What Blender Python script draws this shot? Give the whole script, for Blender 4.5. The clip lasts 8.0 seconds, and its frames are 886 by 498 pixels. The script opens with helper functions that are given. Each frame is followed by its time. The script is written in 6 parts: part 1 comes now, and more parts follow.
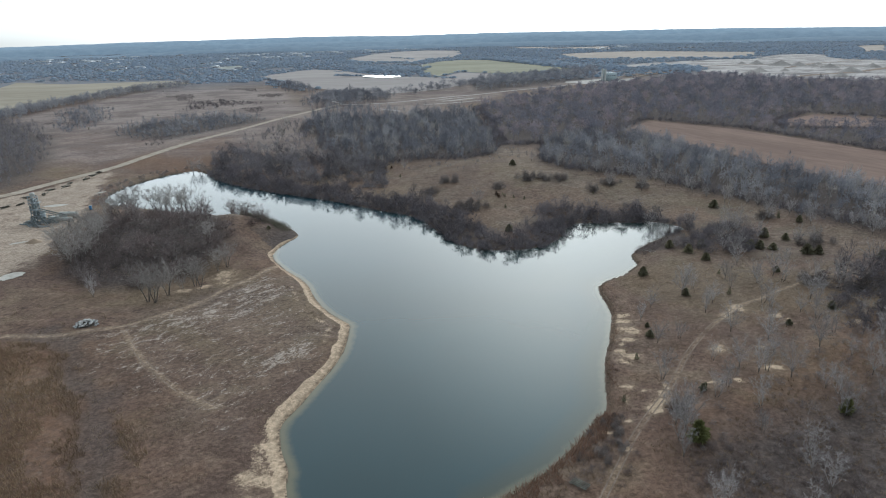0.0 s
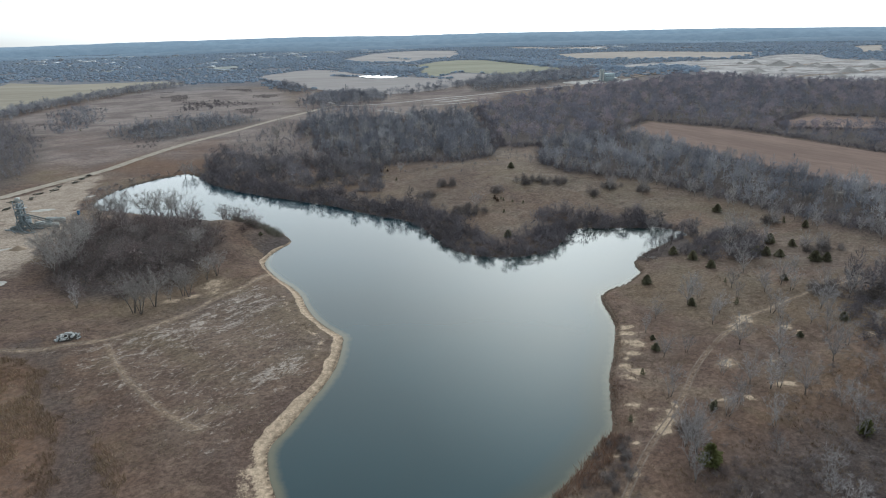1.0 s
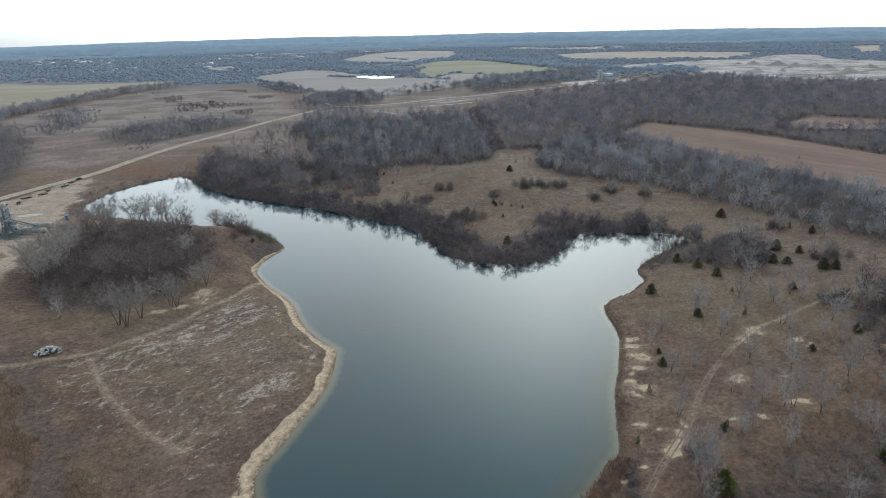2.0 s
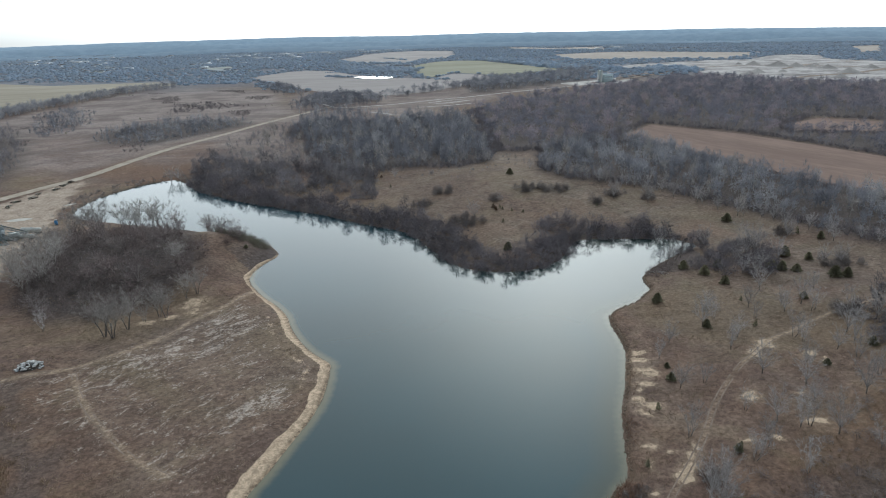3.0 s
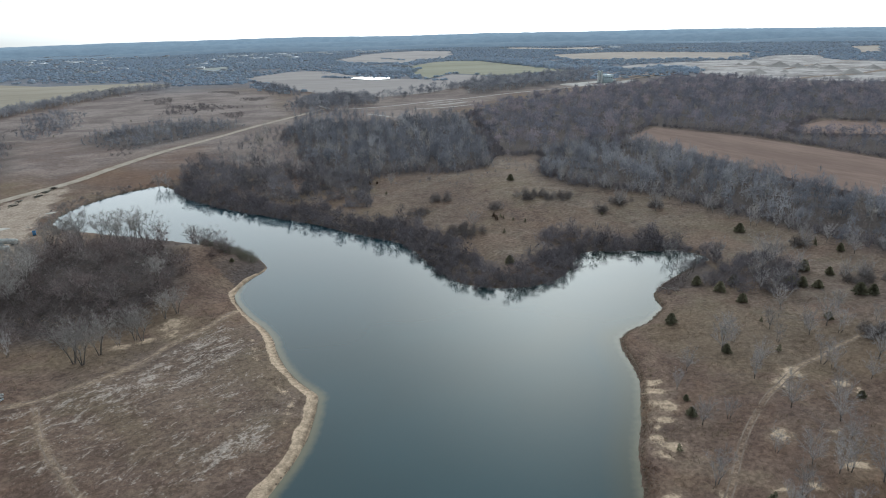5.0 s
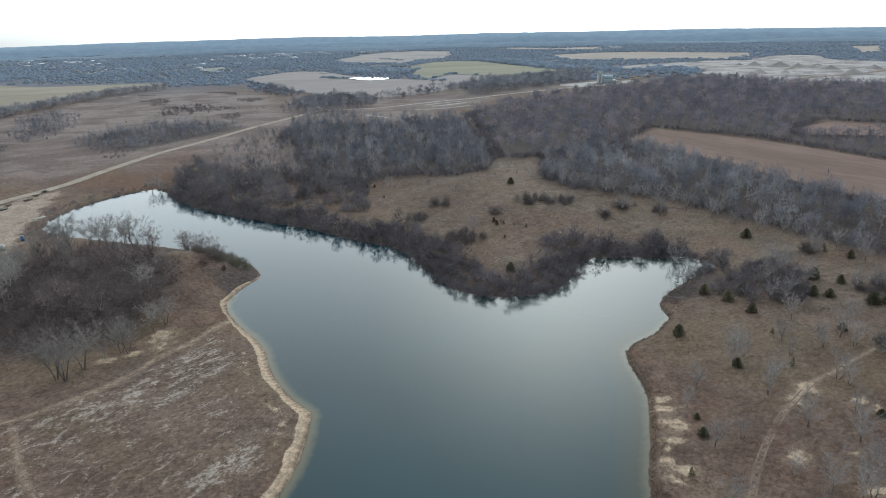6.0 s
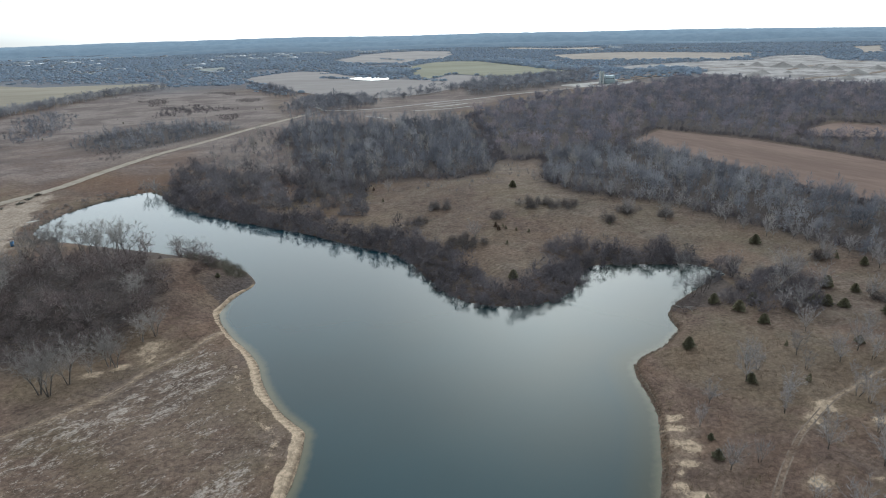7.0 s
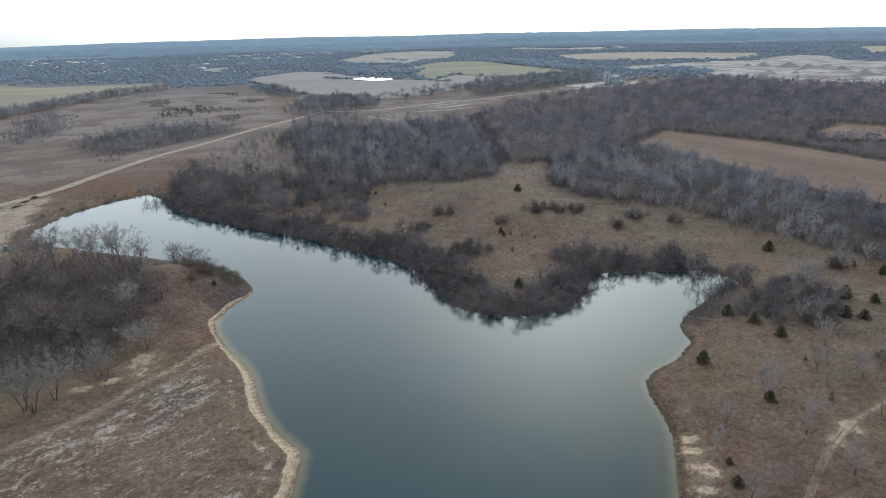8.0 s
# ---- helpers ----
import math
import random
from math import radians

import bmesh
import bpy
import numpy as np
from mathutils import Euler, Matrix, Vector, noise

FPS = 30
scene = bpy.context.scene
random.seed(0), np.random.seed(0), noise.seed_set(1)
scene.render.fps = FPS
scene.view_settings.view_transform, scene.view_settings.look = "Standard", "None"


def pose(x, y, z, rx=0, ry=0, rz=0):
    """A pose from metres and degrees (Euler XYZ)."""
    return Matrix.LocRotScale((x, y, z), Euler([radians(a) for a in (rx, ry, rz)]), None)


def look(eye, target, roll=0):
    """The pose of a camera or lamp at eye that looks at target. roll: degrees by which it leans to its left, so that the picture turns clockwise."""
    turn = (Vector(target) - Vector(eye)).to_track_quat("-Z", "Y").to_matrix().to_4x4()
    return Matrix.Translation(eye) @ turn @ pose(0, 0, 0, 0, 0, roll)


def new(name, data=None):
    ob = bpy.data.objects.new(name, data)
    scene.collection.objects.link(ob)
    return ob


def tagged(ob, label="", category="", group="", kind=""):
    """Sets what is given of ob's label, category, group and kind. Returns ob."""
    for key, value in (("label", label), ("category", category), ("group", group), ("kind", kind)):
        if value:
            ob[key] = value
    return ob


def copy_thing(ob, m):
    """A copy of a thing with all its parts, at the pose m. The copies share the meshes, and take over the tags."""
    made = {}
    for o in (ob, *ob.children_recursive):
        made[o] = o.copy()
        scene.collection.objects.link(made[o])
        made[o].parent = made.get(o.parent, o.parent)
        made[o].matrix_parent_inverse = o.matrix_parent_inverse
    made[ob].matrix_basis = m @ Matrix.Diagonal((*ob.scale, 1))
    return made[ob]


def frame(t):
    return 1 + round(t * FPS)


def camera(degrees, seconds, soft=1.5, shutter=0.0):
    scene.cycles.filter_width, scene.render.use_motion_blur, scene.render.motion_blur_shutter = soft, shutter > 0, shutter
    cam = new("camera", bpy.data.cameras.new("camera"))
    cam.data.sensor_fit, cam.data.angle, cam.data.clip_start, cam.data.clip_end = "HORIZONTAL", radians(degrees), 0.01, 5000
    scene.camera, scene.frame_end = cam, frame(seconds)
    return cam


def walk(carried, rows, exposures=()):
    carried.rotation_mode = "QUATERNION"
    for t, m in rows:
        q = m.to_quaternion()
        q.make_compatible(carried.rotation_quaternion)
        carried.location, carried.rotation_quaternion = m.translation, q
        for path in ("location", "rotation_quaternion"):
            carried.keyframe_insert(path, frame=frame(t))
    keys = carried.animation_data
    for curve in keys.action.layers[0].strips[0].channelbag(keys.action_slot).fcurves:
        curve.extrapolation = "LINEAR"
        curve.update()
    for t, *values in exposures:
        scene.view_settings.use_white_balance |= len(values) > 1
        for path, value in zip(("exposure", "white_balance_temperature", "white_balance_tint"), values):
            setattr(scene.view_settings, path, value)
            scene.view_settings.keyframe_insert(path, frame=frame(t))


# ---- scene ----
# The drone flies straight ahead over the lake, looking about 19 degrees down.
cam = camera(70.96, 8.0, 1.0)
PITCH, LEAN = -19.14, -1.34
PATH = [
    (0, 0.03, -0.05, 79.99, 1.32),
    (0.5, 0.02, 3.70, 80.07, 1.20),
    (1, 0.01, 7.41, 80.14, 1.06),
    (1.5, 0.01, 11.09, 80.21, 0.93),
    (3, -0.00, 21.98, 80.41, 0.72),
    (3.5, -0.00, 25.58, 80.47, 0.69),
    (4, -0.00, 29.15, 80.52, 0.62),
    (4.5, 0.00, 32.72, 80.58, 0.58),
    (6, 0.02, 43.37, 80.72, 0.44),
    (6.5, 0.03, 46.92, 80.76, 0.40),
    (7, 0.04, 50.47, 80.80, 0.49),
    (7.5, 0.05, 54.02, 80.83, 0.82),
    (8, 0.06, 57.58, 80.86, 0.83),
]


def aimed(x, y, z, yaw):
    a, p = radians(yaw), radians(PITCH)
    return look((x, y, z), (x - 10 * math.sin(a) * math.cos(p), y + 10 * math.cos(a) * math.cos(p), z + 10 * math.sin(p)), LEAN)


walk(cam, [(t, aimed(x, y, z, yaw)) for t, x, y, z, yaw in PATH], exposures=[(0.0, 0.32, 5900, 3), (8.0, 0.32, 5900, 3)])


# ---------------- light ----------------
SUN_AZIMUTH, SUN_HEIGHT = 10.0, 28.0  # degrees right of straight ahead, degrees up
world = bpy.data.worlds.new("world")
scene.world = world
world.use_nodes = True
wn = world.node_tree.nodes
sky = wn.new("ShaderNodeTexSky")
sky.sky_type, sky.sun_disc = "NISHITA", False
sky.sun_elevation, sky.sun_rotation = radians(SUN_HEIGHT), radians(SUN_AZIMUTH)
sky.altitude, sky.air_density, sky.dust_density, sky.ozone_density = 250, 1.0, 1.4, 1.0
wn["Background"].inputs["Strength"].default_value = 0.115
veil = wn.new("ShaderNodeHueSaturation")  # thin high cloud pales the blue
veil.inputs["Saturation"].default_value = 0.14
world.node_tree.links.new(sky.outputs["Color"], veil.inputs["Color"])
world.node_tree.links.new(veil.outputs["Color"], wn["Background"].inputs["Color"])

sun = new("sun", bpy.data.lights.new("sun", "SUN"))
sun.data.energy, sun.data.angle, sun.data.color = 1.62, radians(96), (1.0, 0.97, 0.93)
a, e = radians(SUN_AZIMUTH), radians(SUN_HEIGHT)
sun.matrix_world = look((300 * math.sin(a) * math.cos(e), 300 * math.cos(a) * math.cos(e), 300 * math.sin(e)), (0, 0, 0))


# ---------------- materials ----------------
def material(name, rough=0.9):
    m = bpy.data.materials.new(name)
    m.use_nodes = True
    nt = m.node_tree
    b = nt.nodes["Principled BSDF"]
    b.inputs["Roughness"].default_value = rough
    b.inputs["Specular IOR Level"].default_value = 0.15
    return m, nt, b


def noise_of(nt, scale, detail=4, rough=0.55, stretch=(1, 1, 1), twist=0.0, warp=0.0):
    """Noise in world metres: scale is bumps to the metre, stretch draws it out along twist degrees and across."""
    g = nt.nodes.new("ShaderNodeNewGeometry")
    mp = nt.nodes.new("ShaderNodeMapping")
    mp.vector_type = "TEXTURE"
    mp.inputs["Scale"].default_value = stretch
    mp.inputs["Rotation"].default_value = (0, 0, radians(twist))
    nt.links.new(g.outputs["Position"], mp.inputs["Vector"])
    n = nt.nodes.new("ShaderNodeTexNoise")
    n.inputs["Scale"].default_value, n.inputs["Detail"].default_value, n.inputs["Roughness"].default_value = scale, detail, rough
    n.inputs["Distortion"].default_value = warp
    nt.links.new(mp.outputs[0], n.inputs["Vector"])
    return n.outputs["Fac"]


def between(nt, v, lo, hi, a=0.0, b=1.0):
    n = nt.nodes.new("ShaderNodeMapRange")
    n.interpolation_type = "SMOOTHSTEP"
    nt.links.new(v, n.inputs["Value"])
    for key, x in (("From Min", lo), ("From Max", hi), ("To Min", a), ("To Max", b)):
        n.inputs[key].default_value = x
    return n.outputs["Result"]


def maths(nt, op, a, b=None):
    n = nt.nodes.new("ShaderNodeMath")
    n.operation = op
    for i, v in enumerate((a, b)):
        if v is None:
            continue
        if isinstance(v, (int, float)):
            n.inputs[i].default_value = v
        else:
            nt.links.new(v, n.inputs[i])
    return n.outputs[0]


def mixed(nt, f, a, b):
    n = nt.nodes.new("ShaderNodeMix")
    n.data_type = "RGBA"
    for i, v in ((0, f), (6, a), (7, b)):
        if isinstance(v, tuple):
            n.inputs[i].default_value = (*v, 1)
        elif isinstance(v, (int, float)):
            n.inputs[i].default_value = v
        else:
            nt.links.new(v, n.inputs[i])
    return n.outputs[2]


def attribute(nt, name):
    n = nt.nodes.new("ShaderNodeAttribute")
    n.attribute_name = name
    return n.outputs["Fac"]


def bumped(nt, b, v, strength, distance):
    n = nt.nodes.new("ShaderNodeBump")
    n.inputs["Strength"].default_value, n.inputs["Distance"].default_value = strength, distance
    nt.links.new(v, n.inputs["Height"])
    nt.links.new(n.outputs[0], b.inputs["Normal"])


def two_tone(name, c0, c1, scale, rough=0.9, bump=0.0, fine=None, stretch=(1, 1, 1), twist=0.0, lo=0.35, hi=0.65):
    """A surface of two colours broken up at two scales."""
    m, nt, b = material(name, rough)
    n1 = noise_of(nt, scale, 6, 0.6, stretch, twist)
    n2 = noise_of(nt, fine or scale * 9, 4, 0.65, stretch, twist)
    f = maths(nt, "ADD", maths(nt, "MULTIPLY", n1, 0.62), maths(nt, "MULTIPLY", n2, 0.38))
    nt.links.new(mixed(nt, between(nt, f, lo, hi), c0, c1), b.inputs["Base Color"])
    if bump:
        bumped(nt, b, n2, 0.6, bump)
    return m


def wood_of(name, dark, light, rough=0.9, pale=None, airy=0.0):
    """Bark and twigs: every plant has its own tone, from its tint or its object, and so has each twig; pale: the tone of the few lightest plants; airy: how much light passes on through the bundles of twigs."""
    m, nt, b = material(name, rough)
    g = nt.nodes.new("ShaderNodeNewGeometry")
    o = nt.nodes.new("ShaderNodeObjectInfo")
    t = maths(nt, "PINGPONG", maths(nt, "ADD", attribute(nt, "tint"), o.outputs["Random"]), 1.0)
    f = maths(nt, "ADD", maths(nt, "MULTIPLY", t, 0.75), maths(nt, "MULTIPLY", g.outputs["Random Per Island"], 0.25))
    c = mixed(nt, f, dark, light)
    if pale:
        c = mixed(nt, between(nt, t, 0.74, 0.96), c, pale)
    nt.links.new(c, b.inputs["Base Color"])
    if airy:
        tr, mx = nt.nodes.new("ShaderNodeBsdfTranslucent"), nt.nodes.new("ShaderNodeMixShader")
        nt.links.new(c, tr.inputs["Color"])
        mx.inputs[0].default_value = airy
        nt.links.new(b.outputs[0], mx.inputs[1])
        nt.links.new(tr.outputs[0], mx.inputs[2])
        nt.links.new(mx.outputs[0], nt.nodes["Material Output"].inputs["Surface"])
    return m


def ground_material():
    m, nt, b = material("dry_ground", 0.95)
    big, mid = noise_of(nt, 0.035, 5, 0.6), noise_of(nt, 0.22, 6, 0.62)
    fine, grain = noise_of(nt, 1.1, 6, 0.7), noise_of(nt, 3.5, 4, 0.7)
    drag = noise_of(nt, 0.4, 8, 0.76, (1.9, 1.0, 1), 52, 0.5)
    streak = noise_of(nt, 2.2, 5, 0.78, (1.3, 1.0, 1), 60)
    mixv = maths(nt, "ADD", maths(nt, "MULTIPLY", mid, 0.5), maths(nt, "MULTIPLY", fine, 0.5))
    c = mixed(nt, between(nt, mixv, 0.35, 0.67), (0.125, 0.089, 0.073), (0.3, 0.226, 0.182))
    c = mixed(nt, between(nt, big, 0.38, 0.66, 0, 0.55), c, (0.2, 0.148, 0.123))
    mot = noise_of(nt, 0.06, 5, 0.6, (1.2, 1, 1), 30, 0.4)
    c = mixed(nt, between(nt, mot, 0.52, 0.66, 0, 0.6), c, mixed(nt, fine, (0.225, 0.182, 0.136), (0.338, 0.278, 0.21)))
    c = mixed(nt, between(nt, mot, 0.46, 0.34, 0, 0.6), c, mixed(nt, fine, (0.095, 0.07, 0.066), (0.19, 0.14, 0.126)))
    wide = noise_of(nt, 0.009, 6, 0.62, (1.4, 1, 1), 20)
    c = mixed(nt, between(nt, wide, 0.5, 0.62, 0, 0.6), c, mixed(nt, mid, (0.25, 0.208, 0.172), (0.38, 0.32, 0.265)))
    c = mixed(nt, between(nt, wide, 0.46, 0.34, 0, 0.55), c, mixed(nt, mid, (0.13, 0.098, 0.09), (0.215, 0.165, 0.148)))
    # patches of grey, olive, rust and dark brown growth
    hue, tone = noise_of(nt, 0.045, 5, 0.65, (1.3, 1, 1), 50, 0.6), noise_of(nt, 0.075, 6, 0.7, (1.4, 1, 1), 20, 0.6)
    c = mixed(nt, between(nt, hue, 0.54, 0.64, 0, 0.6), c, mixed(nt, fine, (0.102, 0.085, 0.077), (0.295, 0.25, 0.224)))
    c = mixed(nt, between(nt, hue, 0.47, 0.37, 0, 0.35), c, mixed(nt, fine, (0.12, 0.074, 0.048), (0.3, 0.2, 0.138)))
    c = mixed(nt, between(nt, tone, 0.55, 0.65, 0, 0.6), c, mixed(nt, fine, (0.11, 0.09, 0.056), (0.28, 0.232, 0.165)))
    c = mixed(nt, between(nt, tone, 0.46, 0.36, 0, 0.7), c, mixed(nt, fine, (0.065, 0.047, 0.04), (0.165, 0.122, 0.102)))
    far_apart = noise_of(nt, 0.017, 4, 0.55, (1, 1, 1), 0, 0.8)
    c = mixed(nt, between(nt, far_apart, 0.52, 0.62, 0, 0.55), c, mixed(nt, mixv, (0.155, 0.126, 0.086), (0.3, 0.25, 0.178)))
    c = mixed(nt, between(nt, far_apart, 0.48, 0.38, 0, 0.5), c, mixed(nt, mixv, (0.085, 0.06, 0.053), (0.185, 0.134, 0.115)))
    # green-tinged meadow grass
    gm = maths(nt, "MULTIPLY", attribute(nt, "green"), between(nt, mixv, 0.34, 0.6))
    c = mixed(nt, maths(nt, "MULTIPLY", gm, 0.8), c, mixed(nt, between(nt, noise_of(nt, 0.09, 5, 0.65, (2, 1, 1), 25), 0.4, 0.6), (0.205, 0.19, 0.148), (0.31, 0.28, 0.235)))
    c = mixed(nt, maths(nt, "MULTIPLY", attribute(nt, "green"), between(nt, noise_of(nt, 0.03, 5, 0.6, (1, 1, 1), 0, 0.6), 0.52, 0.64, 0, 0.6)), c, mixed(nt, fine, (0.175, 0.115, 0.092), (0.31, 0.22, 0.175)))
    # old furrows on the hillside
    row = nt.nodes.new("ShaderNodeTexWave")
    row.inputs["Scale"].default_value, row.inputs["Distortion"].default_value, row.inputs["Detail"].default_value = 0.16, 6.0, 3.0
    turn = nt.nodes.new("ShaderNodeMapping")
    turn.inputs["Rotation"].default_value = (0, 0, radians(52))
    nt.links.new(nt.nodes.new("ShaderNodeNewGeometry").outputs["Position"], turn.inputs["Vector"])
    nt.links.new(turn.outputs[0], row.inputs["Vector"])
    c = mixed(nt, maths(nt, "MULTIPLY", attribute(nt, "rows"), between(nt, row.outputs["Fac"], 0.4, 0.7, 0, 0.55)), c, mixed(nt, fine, (0.13, 0.098, 0.08), (0.21, 0.165, 0.135)))
    # light rough pasture, shifted a little blue for haze, with darker mauve patches of dead weeds
    pt = noise_of(nt, 0.024, 7, 0.66, (1.3, 1, 1), 15, 0.5)
    pc = mixed(nt, between(nt, pt, 0.4, 0.6), mixed(nt, mid, (0.16, 0.137, 0.142), (0.265, 0.228, 0.232)), mixed(nt, mid, (0.285, 0.256, 0.25), (0.445, 0.408, 0.4)))
    c = mixed(nt, maths(nt, "MULTIPLY", attribute(nt, "pasture"), 0.85), c, pc)
    c = mixed(nt, maths(nt, "MULTIPLY", attribute(nt, "pasture"), between(nt, noise_of(nt, 0.07, 6, 0.7, (1.5, 1, 1), 10, 0.6), 0.52, 0.66, 0, 0.55)), c, mixed(nt, mid, (0.1, 0.082, 0.082), (0.19, 0.155, 0.15)))
    # rust-brown weeds
    rm = maths(nt, "MULTIPLY", attribute(nt, "rust"), between(nt, maths(nt, "ADD", maths(nt, "MULTIPLY", fine, 0.6), maths(nt, "MULTIPLY", big, 0.4)), 0.36, 0.6))
    c = mixed(nt, maths(nt, "MULTIPLY", rm, 0.8), c, (0.235, 0.148, 0.1))
    # dark and straw-coloured clumps of dead grass
    clump = noise_of(nt, 0.5, 8, 0.7, (1.15, 1, 1), 35, 0.3)
    c = mixed(nt, between(nt, clump, 0.53, 0.68, 0, 0.55), c, (0.105, 0.072, 0.06))
    c = mixed(nt, between(nt, clump, 0.46, 0.32, 0, 0.35), c, (0.36, 0.282, 0.222))
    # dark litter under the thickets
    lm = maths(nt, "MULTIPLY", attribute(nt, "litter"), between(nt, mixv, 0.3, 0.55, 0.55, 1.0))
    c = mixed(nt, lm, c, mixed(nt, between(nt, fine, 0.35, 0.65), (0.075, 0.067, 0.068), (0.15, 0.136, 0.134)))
    # Distance haze, painted as a blue-grey tint over the far ground.
    fw = attribute(nt, "far_haze")
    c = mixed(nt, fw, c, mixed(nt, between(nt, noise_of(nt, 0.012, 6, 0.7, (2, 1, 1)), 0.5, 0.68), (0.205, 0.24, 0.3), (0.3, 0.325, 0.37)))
    # pale crusts on the flat
    pn = maths(nt, "ADD", maths(nt, "MULTIPLY", drag, 0.6), maths(nt, "MULTIPLY", streak, 0.4))
    pm = between(nt, maths(nt, "ADD", pn, maths(nt, "MULTIPLY", attribute(nt, "pale"), 0.1)), 0.585, 0.655)
    c = mixed(nt, maths(nt, "MULTIPLY", attribute(nt, "pale"), 0.35), c, (0.16, 0.13, 0.105))
    c = mixed(nt, maths(nt, "MULTIPLY", maths(nt, "MULTIPLY", pm, 0.9), between(nt, attribute(nt, "pale"), 0.02, 0.2)), c, mixed(nt, grain, (0.36, 0.325, 0.29), (0.66, 0.61, 0.56)))
    # sand
    rag = maths(nt, "ADD", maths(nt, "MULTIPLY", noise_of(nt, 0.5, 7, 0.75), 0.6), maths(nt, "MULTIPLY", grain, 0.4))
    tv = maths(nt, "MULTIPLY", attribute(nt, "track"), between(nt, rag, 0.38, 0.56, 0.1, 1.0))
    c = mixed(nt, tv, c, mixed(nt, between(nt, fine, 0.35, 0.65), (0.35, 0.282, 0.21), (0.62, 0.52, 0.4)))
    sv = maths(nt, "ADD", attribute(nt, "sand"), maths(nt, "MULTIPLY", maths(nt, "SUBTRACT", rag, 0.5), 1.3))
    sandc = mixed(nt, between(nt, rag, 0.33, 0.6), (0.5, 0.405, 0.3), (0.66, 0.55, 0.42))
    c = mixed(nt, between(nt, sv, 0.4, 0.6), c, sandc)
    # gravel yard
    gv = maths(nt, "ADD", attribute(nt, "gravel"), maths(nt, "MULTIPLY", maths(nt, "SUBTRACT", mixv, 0.5), 0.8))
    grc = mixed(nt, between(nt, mixv, 0.4, 0.6), (0.4, 0.343, 0.287), (0.54, 0.472, 0.402))
    wheel = noise_of(nt, 0.35, 6, 0.65, (7, 1, 1), 72, 0.3)
    grc = mixed(nt, between(nt, wheel, 0.45, 0.62, 0, 0.25), grc, (0.56, 0.5, 0.435))
    grc = mixed(nt, between(nt, noise_of(nt, 0.11, 6, 0.7), 0.52, 0.66, 0, 0.8), grc, (0.24, 0.19, 0.155))
    c = mixed(nt, between(nt, gv, 0.36, 0.64), c, grc)
    # damp rim at the water
    c = mixed(nt, maths(nt, "MULTIPLY", attribute(nt, "wet"), 0.7), c, (0.085, 0.062, 0.04))
    tuft = between(nt, noise_of(nt, 0.95, 7, 0.74, (1.1, 1, 1), 40, 0.4), 0.34, 0.66, 0.62, 1.17)
    dapple = nt.nodes.new("ShaderNodeVectorMath")
    dapple.operation = "SCALE"
    nt.links.new(c, dapple.inputs[0])
    nt.links.new(tuft, dapple.inputs["Scale"])
    warm = nt.nodes.new("ShaderNodeVectorMath")
    warm.operation = "MULTIPLY"
    warm.inputs[1].default_value = (0.95, 0.895, 0.855)
    nt.links.new(dapple.outputs[0], warm.inputs[0])
    nt.links.new(warm.outputs[0], b.inputs["Base Color"])
    bumped(nt, b, maths(nt, "ADD", fine, maths(nt, "MULTIPLY", grain, 0.5)), 0.7, 0.3)
    return m


def water_material(name, deep, shallow):
    m, nt, b = material(name, 0.05)
    b.inputs["IOR"].default_value = 1.333
    b.inputs["Specular IOR Level"].default_value = 0.5
    b.inputs["Specular Tint"].default_value = (0.97, 1.0, 0.89, 1)
    sh = attribute(nt, "shallow")
    n = noise_of(nt, 0.5, 5, 0.6)
    f = between(nt, maths(nt, "ADD", sh, maths(nt, "MULTIPLY", maths(nt, "SUBTRACT", n, 0.5), 0.3)), 0.25, 0.85)
    big = noise_of(nt, 0.012, 3, 0.5)
    d = mixed(nt, between(nt, big, 0.35, 0.65), deep, tuple(v * 1.35 for v in deep))
    d = mixed(nt, attribute(nt, "silt"), d, (0.043, 0.044, 0.024))  # near-shore silt; farther out, warm sky reflection put into the colour
    nt.links.new(mixed(nt, f, d, shallow), b.inputs["Base Color"])
    calm = between(nt, noise_of(nt, 0.02, 3, 0.5, (2, 1, 1), 80), 0.4, 0.65, 0.012, 0.06)
    nt.links.new(calm, b.inputs["Roughness"])
    wind = maths(nt, "MULTIPLY", noise_of(nt, 1.5, 2, 0.5, (3.0, 1, 1), 25), maths(nt, "MULTIPLY", attribute(nt, "ripple"), 4.0))
    bumped(nt, b, maths(nt, "ADD", noise_of(nt, 1.6, 3, 0.55), wind), 0.04, 0.05)
    return m


def plain(name, c, rough=0.6, metal=0.0, vary=0.35):
    m, nt, b = material(name, rough)
    b.inputs["Metallic"].default_value = metal
    n = noise_of(nt, 0.9, 6, 0.65)
    nt.links.new(mixed(nt, between(nt, n, 0.3, 0.7), tuple(v * (1 - vary) for v in c), tuple(min(1, v * (1 + 0.3 * vary)) for v in c)), b.inputs["Base Color"])
    return m


